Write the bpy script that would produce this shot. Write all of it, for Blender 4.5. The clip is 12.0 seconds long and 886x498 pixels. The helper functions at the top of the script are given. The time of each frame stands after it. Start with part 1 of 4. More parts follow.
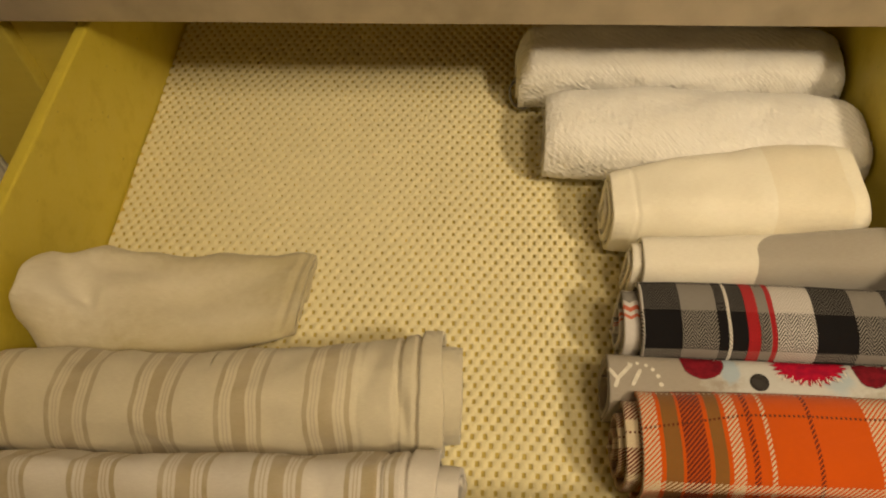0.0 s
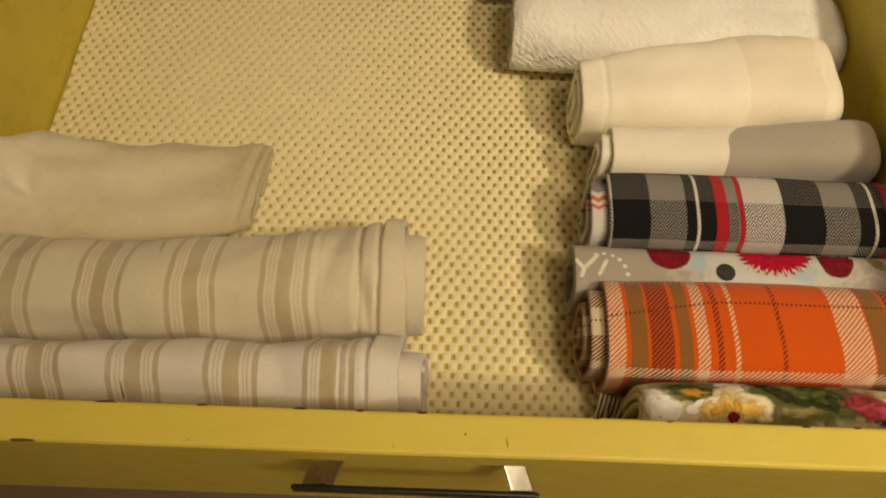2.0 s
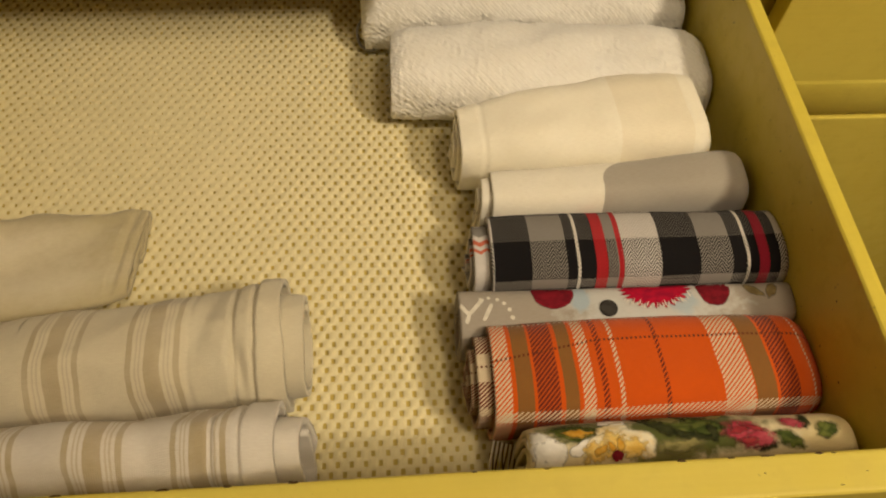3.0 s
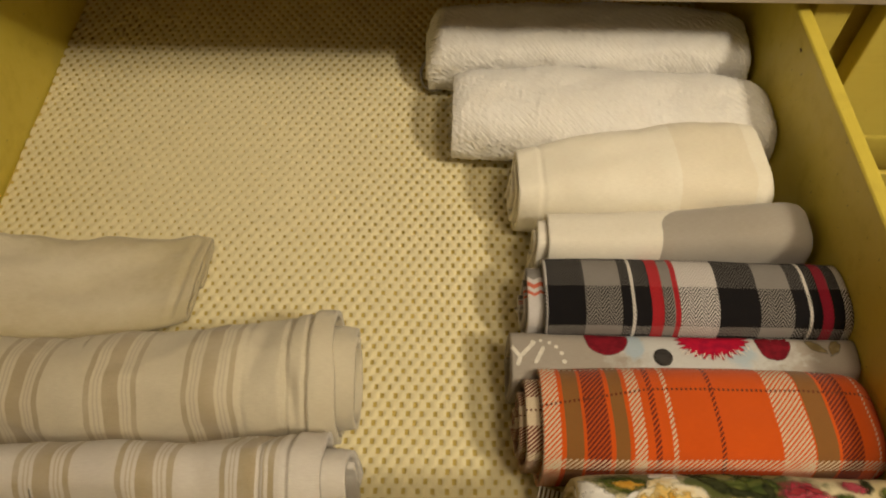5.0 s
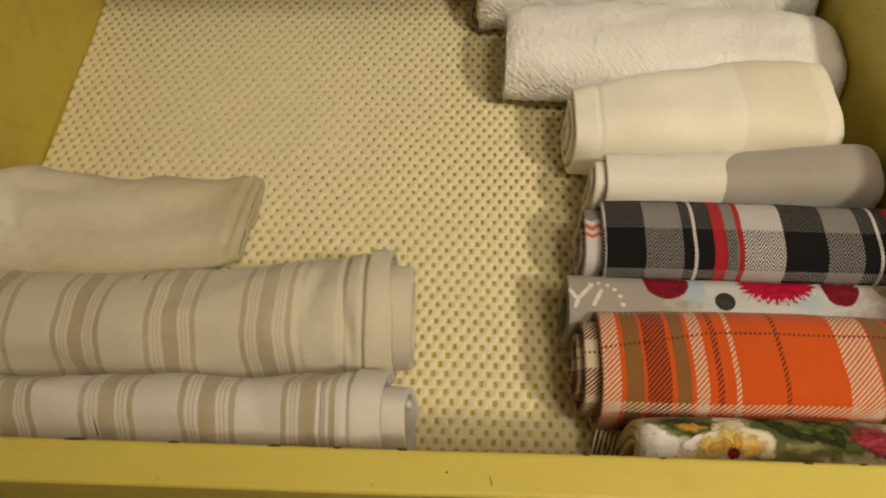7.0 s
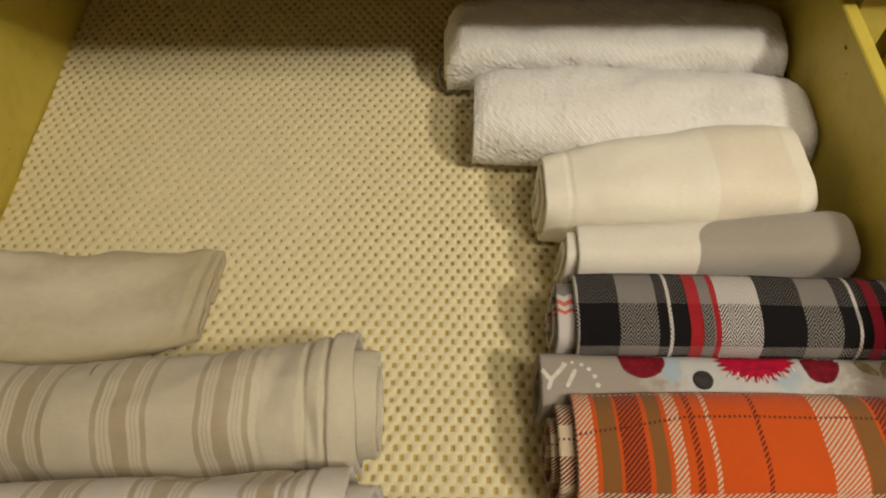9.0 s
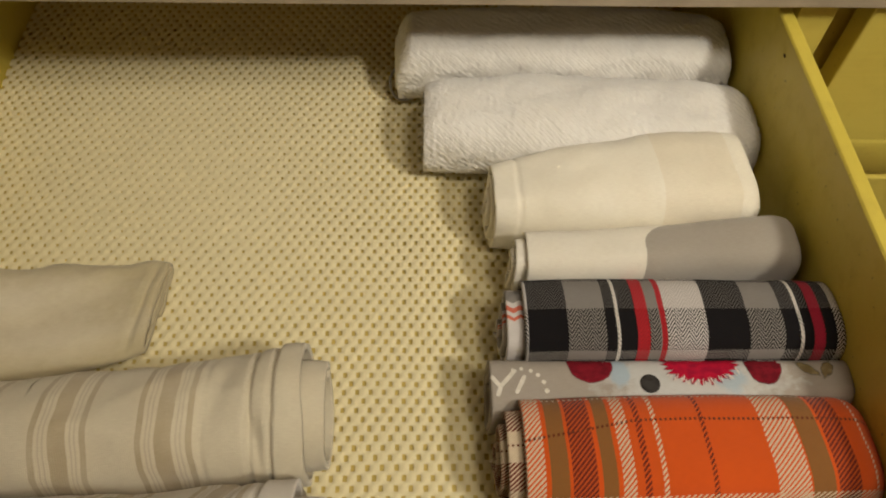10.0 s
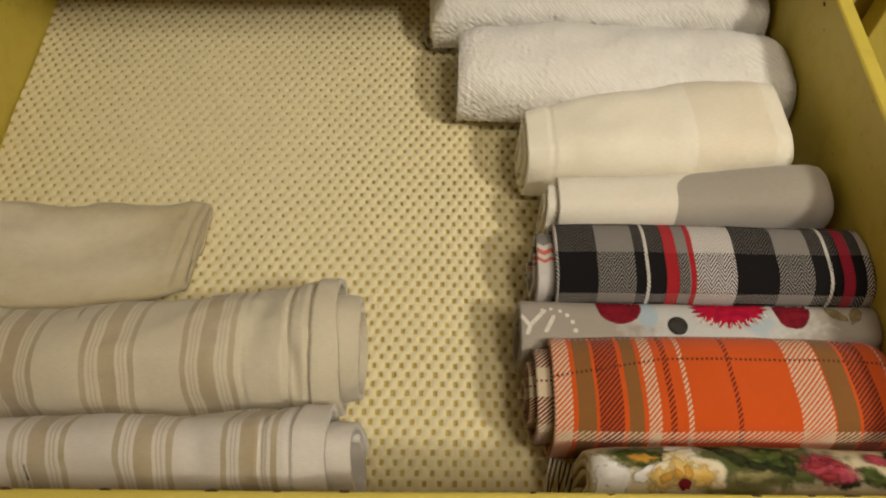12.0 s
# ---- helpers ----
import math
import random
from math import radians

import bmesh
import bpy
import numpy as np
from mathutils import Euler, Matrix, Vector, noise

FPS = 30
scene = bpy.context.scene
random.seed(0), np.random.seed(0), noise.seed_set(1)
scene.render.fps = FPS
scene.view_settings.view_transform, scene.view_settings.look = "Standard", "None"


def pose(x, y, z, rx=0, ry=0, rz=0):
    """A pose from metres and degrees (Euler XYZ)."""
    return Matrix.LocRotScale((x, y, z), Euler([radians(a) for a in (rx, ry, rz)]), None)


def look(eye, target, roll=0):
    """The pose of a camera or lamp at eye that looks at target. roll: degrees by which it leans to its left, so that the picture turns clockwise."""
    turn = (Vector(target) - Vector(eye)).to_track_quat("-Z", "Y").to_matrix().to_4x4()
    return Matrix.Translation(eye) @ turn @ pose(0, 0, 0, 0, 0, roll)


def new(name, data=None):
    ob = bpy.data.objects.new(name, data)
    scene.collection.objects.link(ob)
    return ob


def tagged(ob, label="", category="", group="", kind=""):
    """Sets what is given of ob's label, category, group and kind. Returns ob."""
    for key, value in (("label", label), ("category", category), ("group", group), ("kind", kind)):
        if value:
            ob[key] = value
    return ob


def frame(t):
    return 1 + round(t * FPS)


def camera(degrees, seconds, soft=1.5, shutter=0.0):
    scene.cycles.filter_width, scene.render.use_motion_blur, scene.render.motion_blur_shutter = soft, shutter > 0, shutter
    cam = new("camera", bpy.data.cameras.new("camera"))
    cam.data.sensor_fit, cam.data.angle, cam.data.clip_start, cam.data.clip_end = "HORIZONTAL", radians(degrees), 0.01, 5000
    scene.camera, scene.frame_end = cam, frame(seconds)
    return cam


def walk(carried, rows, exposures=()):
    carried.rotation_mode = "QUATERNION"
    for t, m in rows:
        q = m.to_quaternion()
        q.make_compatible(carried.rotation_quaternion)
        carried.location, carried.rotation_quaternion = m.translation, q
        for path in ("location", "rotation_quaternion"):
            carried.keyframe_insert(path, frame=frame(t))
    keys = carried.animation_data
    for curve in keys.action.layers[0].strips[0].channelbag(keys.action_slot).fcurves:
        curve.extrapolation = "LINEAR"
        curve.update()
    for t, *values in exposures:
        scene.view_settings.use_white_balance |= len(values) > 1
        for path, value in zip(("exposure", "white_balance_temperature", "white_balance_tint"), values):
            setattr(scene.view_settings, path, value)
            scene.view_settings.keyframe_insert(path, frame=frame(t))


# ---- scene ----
cam = camera(61.5, 12.0, soft=2.0)
PATH = [
    (0.0, 0.0000, 0.0000, 0.5276, 33.46, 2.12, 3.10),
    (0.5, -0.0109, -0.0066, 0.5239, 33.05, 2.45, 4.69),
    (1.0, -0.0175, -0.0109, 0.5093, 30.36, 2.80, 5.25),
    (1.5, -0.0130, -0.0145, 0.4996, 28.79, 1.38, 4.39),
    (2.0, -0.0007, -0.0155, 0.4947, 28.25, -0.55, 1.90),
    (2.5, 0.0200, -0.0114, 0.4932, 29.06, -1.25, -1.79),
    (3.0, 0.0377, -0.0068, 0.4939, 31.57, -2.59, -3.93),
    (3.5, 0.0411, -0.0068, 0.4969, 33.01, -2.86, -3.55),
    (5.5, 0.0299, -0.0098, 0.4938, 34.50, -0.25, 1.32),
    (6.0, 0.0254, -0.0137, 0.4865, 32.54, -0.11, 1.57),
    (6.5, 0.0204, -0.0147, 0.4812, 30.68, 0.30, 1.78),
    (8.5, 0.0129, 0.0155, 0.4850, 33.39, 1.45, 2.70),
    (9.0, 0.0242, 0.0242, 0.4825, 33.38, -0.06, 0.47),
    (9.5, 0.0317, 0.0232, 0.4835, 34.09, -1.16, -0.85),
    (10.0, 0.0357, 0.0241, 0.4825, 34.05, -1.78, -1.59),
    (10.5, 0.0356, 0.0209, 0.4784, 33.18, -1.46, -1.42),
    (11.0, 0.0337, 0.0151, 0.4751, 32.09, -0.52, -0.11),
    (11.5, 0.0330, 0.0096, 0.4771, 31.69, -0.32, 0.10),
    (12.0, 0.0312, 0.0029, 0.4806, 31.71, -0.61, 0.33),
]
walk(cam, [(t, pose(x, y, z, rx, ry, rz)) for t, x, y, z, rx, ry, rz in PATH],
     exposures=[(0.0, -0.08, 7450, 10), (1.5, -0.02, 7300, 10), (3.5, -0.08, 6800, 10), (5.5, -0.12, 6400, 10), (9.5, -0.12, 5800, 10), (12.0, -0.10, 5800, 10)])

# ---- light: a warm ceiling lamp in front of and to the right of the open drawer ----
world = bpy.data.worlds.new("world")
world.use_nodes = True
world.node_tree.nodes["Background"].inputs[0].default_value = (1.0, 0.85, 0.62, 1)
world.node_tree.nodes["Background"].inputs[1].default_value = 0.012
scene.world = world
LAMP_AT, AIM = (1.06, -0.70, 1.80), (0.33, 0.50, 0.0)
bulb = bpy.data.lights.new("spot_bulb", "SPOT")
bulb.energy, bulb.color, bulb.shadow_soft_size = 107.0, (1.0, 0.855, 0.645), 0.11
bulb.spot_size, bulb.spot_blend = radians(43.0), 1.0
bulb_ob = new("spot_bulb", bulb)
bulb_ob.matrix_world = look(LAMP_AT, AIM)
# a weaker fill lamp, added out of view over the floor before the cabinet
FILL_LAMP_AT = (0.50, -0.44, 1.89)
fill_light = bpy.data.lights.new("fill_bulb", "POINT")
fill_light.energy, fill_light.color, fill_light.shadow_soft_size = 38.0, (1.0, 0.845, 0.63), 0.17
new("fill_bulb", fill_light).location = FILL_LAMP_AT

# ---- plan (metres) ----
XL, XR = -0.332, 0.310          # inner faces of the drawer sides
YF, YB = 0.0885, 0.672          # inner faces of its front and back
TOP = 0.130                     # top of its sides
SIDE, FRONT = 0.0115, 0.0215    # board thicknesses
FACE = 0.470                    # face of the cabinet
FLOOR_Z, CEIL_Z = -0.72, 2.05


# ---- node helpers ----
def material(name):
    m = bpy.data.materials.new(name)
    m.use_nodes = True
    nt = m.node_tree
    return m, nt, nt.nodes["Principled BSDF"]


def node(nt, kind, sets=None, **ins):
    n = nt.nodes.new(kind)
    for k, v in (sets or {}).items():
        setattr(n, k, v)
    for k, v in ins.items():
        sock = n.inputs[int(k[1:])] if k[0] == "i" and k[1:].isdigit() else n.inputs[k]
        if isinstance(v, bpy.types.NodeSocket):
            nt.links.new(v, sock)
        else:
            sock.default_value = v
    return n


def calc(nt, op, a, b=0.0, c=0.0):
    return node(nt, "ShaderNodeMath", {"operation": op}, i0=a, i1=b, i2=c).outputs[0]


def mix(nt, fac, a, b, blend="MIX"):
    n = node(nt, "ShaderNodeMix", {"data_type": "RGBA", "blend_type": blend})
    for sock, v in ((n.inputs[0], fac), (n.inputs[6], a), (n.inputs[7], b)):
        if isinstance(v, bpy.types.NodeSocket):
            nt.links.new(v, sock)
        else:
            sock.default_value = (*v, 1) if isinstance(v, tuple) and len(v) == 3 else v
    return n.outputs[2]


def fuzz(nt, vec, scale, detail=3.0, rough=0.55):
    return node(nt, "ShaderNodeTexNoise", None, Vector=vec, Scale=scale, Detail=detail, Roughness=rough).outputs[0]


def remap(nt, v, a, b, lo=0.0, hi=1.0):
    return node(nt, "ShaderNodeMapRange", None, i0=v, i1=a, i2=b, i3=lo, i4=hi).outputs[0]


def steps(nt, v, stops, soft=False):
    """A colour ramp with hard steps: (place, colour), from v in metres."""
    lo, hi = stops[0][0], stops[-1][0]
    n = node(nt, "ShaderNodeValToRGB", None, Fac=remap(nt, v, lo, hi))
    n.color_ramp.interpolation = "LINEAR" if soft else "CONSTANT"
    el = n.color_ramp.elements
    for i, (p, c) in enumerate(stops):
        q = (p - lo) / (hi - lo)
        e = el[i] if i < 2 else el.new(q)
        e.position, e.color = q, (*c, 1)
    return n.outputs[0]


def cloth_uv(nt):
    uv = node(nt, "ShaderNodeUVMap", {"uv_map": "cloth"}).outputs[0]
    s = node(nt, "ShaderNodeSeparateXYZ", None, Vector=uv)
    return uv, s.outputs[0], s.outputs[1]


def wave_of(nt, v, period):
    """0 to 1 and back once in a period."""
    return calc(nt, "MULTIPLY_ADD", calc(nt, "SINE", calc(nt, "MULTIPLY", v, 6.28318 / period)), 0.5, 0.5)


def finish_cloth(nt, bsdf, uv, u, v, col, rib=0.0016, depth=0.35, diagonal=True, fluff=0.3):
    """Stains, slubs, weave relief and nap on a cloth colour."""
    big = fuzz(nt, uv, 22.0)
    slub = fuzz(nt, node(nt, "ShaderNodeMapping", None, Vector=uv, Scale=(220.0, 1400.0, 1.0)).outputs[0], 1.0, 2.0)
    col = mix(nt, remap(nt, big, 0.3, 0.75, 0.0, 0.16), col, (0.72, 0.62, 0.42), "MULTIPLY")
    col = mix(nt, remap(nt, slub, 0.3, 0.8, 0.0, 0.22), col, (0.55, 0.50, 0.42), "MULTIPLY")
    nt.links.new(col, bsdf.inputs["Base Color"])
    bsdf.inputs["Roughness"].default_value = 0.92
    bsdf.inputs["Specular IOR Level"].default_value = 0.15
    bsdf.inputs["Sheen Weight"].default_value = fluff
    bsdf.inputs["Sheen Roughness"].default_value = 0.6
    line = calc(nt, "ADD", u, v) if diagonal else u
    weave = wave_of(nt, calc(nt, "ADD", line, calc(nt, "MULTIPLY", fuzz(nt, uv, 120.0), rib * 0.8)), rib)
    if rib > 0.003:
        weave = calc(nt, "MULTIPLY", weave, calc(nt, "MULTIPLY_ADD", wave_of(nt, calc(nt, "SUBTRACT", u, calc(nt, "MULTIPLY", v, 1.7)), rib * 0.75), 0.7, 0.3))
        weave = calc(nt, "MULTIPLY", weave, 2.6)
    if not diagonal:
        weave = calc(nt, "MULTIPLY", weave, wave_of(nt, v, rib))
    h = calc(nt, "ADD", calc(nt, "MULTIPLY", weave, 0.5), calc(nt, "MULTIPLY", fuzz(nt, uv, 900.0, 2.0), 0.8))
    h = calc(nt, "ADD", h, calc(nt, "MULTIPLY", fuzz(nt, uv, 90.0, 3.0), 0.9))
    h = calc(nt, "ADD", h, calc(nt, "MULTIPLY", fuzz(nt, uv, 330.0, 3.0), 1.4 * min(1.0, rib / 0.003)))
    bump = node(nt, "ShaderNodeBump", None, Height=h, Strength=depth, Distance=0.0009 if rib < 0.003 else 0.0011)
    nt.links.new(bump.outputs[0], bsdf.inputs["Normal"])


def plain_cloth(name, colour, rib=0.0016, depth=0.4, diagonal=True, second=None, split=None, curve=0.0, fluff=0.3, until=9.0):
    m, nt, b = material(name)
    uv, u, v = cloth_uv(nt)
    col = mix(nt, 0.0, colour, colour)
    if second:
        wob = calc(nt, "MULTIPLY_ADD", fuzz(nt, uv, 60.0), 0.002, -0.001)
        up = calc(nt, "MAXIMUM", calc(nt, "ADD", v, 0.002), 0.0)
        edge = calc(nt, "ADD", calc(nt, "ADD", u, wob), calc(nt, "MULTIPLY", calc(nt, "MULTIPLY", up, up), -curve))
        col = mix(nt, calc(nt, "MULTIPLY", calc(nt, "GREATER_THAN", edge, split), calc(nt, "LESS_THAN", edge, until)), colour, second)
    finish_cloth(nt, b, uv, u, v, col, rib, depth, diagonal, fluff)
    return m


def striped_cloth(name, centres, base):
    """Off-white linen with groups of tan bands across it."""
    m, nt, b = material(name)
    uv, u, v = cloth_uv(nt)
    tan, pale, white = (0.49, 0.41, 0.265), (0.59, 0.52, 0.39), tuple(c * 1.01 for c in base)
    u = calc(nt, "ADD", u, calc(nt, "MULTIPLY_ADD", fuzz(nt, uv, 35.0), 0.0014, -0.0007))
    # the groups of bands repeat evenly, so one group serves for all
    pitch = centres[1] - centres[0]
    w = calc(nt, "WRAP", u, centres[0] + pitch / 2, centres[0] - pitch / 2)
    group = ((-0.0146, tan), (-0.0114, white), (-0.0094, pale), (-0.0085, white), (-0.0072, pale), (-0.0063, white), (-0.0044, tan), (0.0042, white), (0.0061, pale), (0.0070, white), (0.0083, pale), (0.0092, white), (0.0112, tan), (0.0144, base))
    one = [(centres[0] - pitch / 2, base)] + [(centres[0] + off, k) for off, k in group] + [(centres[0] + pitch / 2, base)]
    col = steps(nt, w, one)
    hem = calc(nt, "GREATER_THAN", u, centres[-1] + 0.026)
    col = mix(nt, hem, col, base)
    col = mix(nt, remap(nt, fuzz(nt, uv, 26.0, 4.0), 0.42, 0.72, 0.0, 0.5), col, base)
    finish_cloth(nt, b, uv, u, v, col, 0.0011, 0.35, False)
    return m


BLACK, GREY, IVORY, RED, MAROON = (0.008, 0.007, 0.008), (0.24, 0.225, 0.21), (0.62, 0.59, 0.57), (0.40, 0.018, 0.024), (0.32, 0.014, 0.036)


def black_plaid():
    """Herringbone plaid: the weave picks warp or weft thread by thread."""
    m, nt, b = material("black_plaid_cloth")
    uv, u, v = cloth_uv(nt)
    warp = steps(nt, u, [(0.085, IVORY), (0.1085, BLACK), (0.134, GREY), (0.158, BLACK), (0.1654, IVORY), (0.1672, BLACK), (0.178, RED), (0.186, GREY), (0.193, RED),
                         (0.197, IVORY), (0.223, BLACK), (0.250, GREY), (0.271, BLACK), (0.2814, IVORY), (0.2832, BLACK), (0.2895, MAROON), (0.2965, BLACK), (0.3035, IVORY), (0.315, IVORY)])
    weft = steps(nt, v, [(-0.060, IVORY), (-0.052, BLACK), (-0.040, GREY), (-0.031, BLACK), (-0.0005, GREY), (0.024, BLACK), (0.030, IVORY), (0.035, BLACK), (0.060, BLACK)])
    zig = calc(nt, "PINGPONG", u, 0.0044)
    twill = calc(nt, "GREATER_THAN", wave_of(nt, calc(nt, "ADD", calc(nt, "MULTIPLY", zig, 1.6), v), 0.0030), 0.50)
    strong = calc(nt, "MULTIPLY", twill, calc(nt, "MULTIPLY_ADD", calc(nt, "COMPARE", v, 0.0118, 0.0122), -0.56, 0.95))
    col = mix(nt, strong, warp, weft)
    thick = calc(nt, "COMPARE", u, 0.1663, 0.0010)
    thick = calc(nt, "MAXIMUM", thick, calc(nt, "COMPARE", u, 0.2823, 0.0010))
    cord = calc(nt, "MULTIPLY", thick, calc(nt, "GREATER_THAN", wave_of(nt, calc(nt, "ADD", v, calc(nt, "MULTIPLY", u, 1.5)), 0.0034), 0.38))
    col = mix(nt, cord, col, (0.72, 0.69, 0.62))
    reds = calc(nt, "MAXIMUM", calc(nt, "COMPARE", u, 0.182, 0.004), calc(nt, "MAXIMUM", calc(nt, "COMPARE", u, 0.195, 0.002), calc(nt, "COMPARE", u, 0.293, 0.0035)))
    col = mix(nt, calc(nt, "MULTIPLY", reds, 0.72), col, warp)
    # end band of the towel: pale with two red zigzag lines
    band = calc(nt, "LESS_THAN", u, 0.1075)
    lines = steps(nt, calc(nt, "ADD", v, calc(nt, "MULTIPLY", zig, 0.8)), [(-0.05, IVORY), (-0.004, (0.60, 0.16, 0.10)), (-0.0005, IVORY), (0.004, (0.60, 0.16, 0.10)), (0.0085, IVORY), (0.014, GREY), (0.03, IVORY), (0.06, IVORY)])
    col = mix(nt, band, col, lines)
    finish_cloth(nt, b, uv, u, v, col, 0.0021, 0.3, True, 0.03)
    return m


DEEP = (0.50, 0.085, 0.010)
ORANGE, OLIVE, RUST, CREAM = (0.69, 0.104, 0.006), (0.235, 0.125, 0.032), (0.115, 0.017, 0.010), (0.72, 0.64, 0.46)


def orange_plaid():
    m, nt, b = material("orange_plaid_cloth")
    uv, u0, v = cloth_uv(nt)
    u = calc(nt, "ADD", u0, calc(nt, "MULTIPLY", v, calc(nt, "MULTIPLY", calc(nt, "ADD", u0, -0.1), 0.5)))
    flat = steps(nt, u, [(0.08, CREAM), (0.0992, ORANGE), (0.1122, OLIVE), (0.1230, ORANGE), (0.1250, DEEP), (0.1385, ORANGE), (0.1412, OLIVE), (0.1494, ORANGE), (0.2600, OLIVE), (0.273, ORANGE), (0.2750, DEEP), (0.2880, ORANGE), (0.32, ORANGE)])
    over = steps(nt, u, [(0.08, RUST), (0.0992, CREAM), (0.1092, ORANGE), (0.1250, RUST), (0.1385, ORANGE), (0.1525, CREAM), (0.1600, ORANGE), (0.1650, RUST), (0.1685, ORANGE),
                         (0.1750, CREAM), (0.1778, ORANGE), (0.2035, RUST), (0.2062, ORANGE), (0.2400, CREAM), (0.2590, ORANGE), (0.2750, RUST), (0.2880, ORANGE), (0.2980, CREAM), (0.30, ORANGE), (0.32, ORANGE)])
    has = steps(nt, u, [(0.08, (1,) * 3), (0.1092, (0,) * 3), (0.1250, (1,) * 3), (0.1385, (0,) * 3), (0.1525, (1,) * 3), (0.1600, (0,) * 3), (0.1650, (1,) * 3), (0.1685, (0,) * 3),
                        (0.1750, (1,) * 3), (0.1778, (0,) * 3), (0.2035, (1,) * 3), (0.2062, (0,) * 3), (0.2400, (1,) * 3), (0.2590, (0,) * 3), (0.2750, (1,) * 3), (0.2880, (0,) * 3), (0.2980, (1,) * 3), (0.30, (0,) * 3), (0.32, (0,) * 3)])
    slant = calc(nt, "ADD", calc(nt, "MULTIPLY", u0, 1.0), calc(nt, "MULTIPLY", v, -0.85))
    twill = calc(nt, "GREATER_THAN", wave_of(nt, slant, 0.0030), 0.42)
    band = calc(nt, "MULTIPLY", calc(nt, "LESS_THAN", u, 0.0992), calc(nt, "COMPARE", v, 0.002, 0.012))
    shown = calc(nt, "MULTIPLY", calc(nt, "MULTIPLY", twill, has), calc(nt, "SUBTRACT", 1.0, band))
    col = mix(nt, shown, flat, over)
    # weft lines: a dotted dark one, a pale twill band near the fold
    sag = calc(nt, "MULTIPLY", remap(nt, u0, 0.165, 0.10), 0.011)
    dots = calc(nt, "MULTIPLY", calc(nt, "COMPARE", calc(nt, "ADD", v, sag), 0.014, 0.0009), calc(nt, "GREATER_THAN", wave_of(nt, u0, 0.0029), 0.5))
    col = mix(nt, dots, col, (0.10, 0.03, 0.012))
    pale = calc(nt, "MULTIPLY", calc(nt, "COMPARE", v, -0.0368, 0.0045), calc(nt, "GREATER_THAN", wave_of(nt, slant, 0.0034), 0.58))
    col = mix(nt, pale, col, CREAM)
    dots2 = calc(nt, "MULTIPLY", calc(nt, "COMPARE", v, 0.0345, 0.0009), calc(nt, "GREATER_THAN", wave_of(nt, u0, 0.0034), 0.5))
    col = mix(nt, dots2, col, CREAM)
    col = mix(nt, calc(nt, "MULTIPLY", wave_of(nt, slant, 0.0017), 0.24), col, (0.45, 0.05, 0.005))
    finish_cloth(nt, b, uv, u0, v, col, 0.0015, 0.35, True, 0.12)
    return m


def patchy_cloth(name, colour, patch=None, edge=(1.1, 0.7), fluff=0.08):
    m, nt, b = material(name)
    uv, u, v = cloth_uv(nt)
    col = mix(nt, 0.0, colour, colour)
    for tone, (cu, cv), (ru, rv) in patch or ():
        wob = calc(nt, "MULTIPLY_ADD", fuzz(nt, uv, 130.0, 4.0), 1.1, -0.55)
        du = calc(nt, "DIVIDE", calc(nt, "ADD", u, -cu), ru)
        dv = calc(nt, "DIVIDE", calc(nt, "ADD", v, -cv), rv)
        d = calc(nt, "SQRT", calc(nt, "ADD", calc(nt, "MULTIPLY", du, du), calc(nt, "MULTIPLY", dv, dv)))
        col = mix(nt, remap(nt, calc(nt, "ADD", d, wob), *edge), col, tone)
    finish_cloth(nt, b, uv, u, v, col, 0.0008, 0.2, False, fluff)
    return m


def dye(name, colour, dark, soft=0.4):
    """Watercolour print: one hue, washed lighter and darker."""
    m, nt, b = material(name)
    at = node(nt, "ShaderNodeTexCoord").outputs["Object"]
    rnd = node(nt, "ShaderNodeObjectInfo").outputs["Random"]
    f = fuzz(nt, node(nt, "ShaderNodeMapping", None, Vector=at, Scale=(1.0, 1.6, 1.0)).outputs[0], 150.0, 4.0)
    f = calc(nt, "ADD", remap(nt, f, 0.38, 0.62), calc(nt, "MULTIPLY_ADD", rnd, 0.5, -0.25))
    nt.links.new(mix(nt, f, colour, dark), b.inputs["Base Color"])
    if soft:
        out = node(nt, "ShaderNodeSeparateXYZ", None, Vector=node(nt, "ShaderNodeUVMap", {"uv_map": "edge"}).outputs[0]).outputs[0]
        ragged = calc(nt, "MULTIPLY_ADD", fuzz(nt, at, 300.0, 2.0), 2.0 * soft, -soft)
        nt.links.new(remap(nt, calc(nt, "ADD", out, ragged), 1.0, 1.0 - soft), b.inputs["Alpha"])
    b.inputs["Roughness"].default_value = 0.9
    b.inputs["Specular IOR Level"].default_value = 0.12
    bump = node(nt, "ShaderNodeBump", None, Height=fuzz(nt, at, 900.0), Strength=0.25, Distance=0.0006)
    nt.links.new(bump.outputs[0], b.inputs["Normal"])
    return m


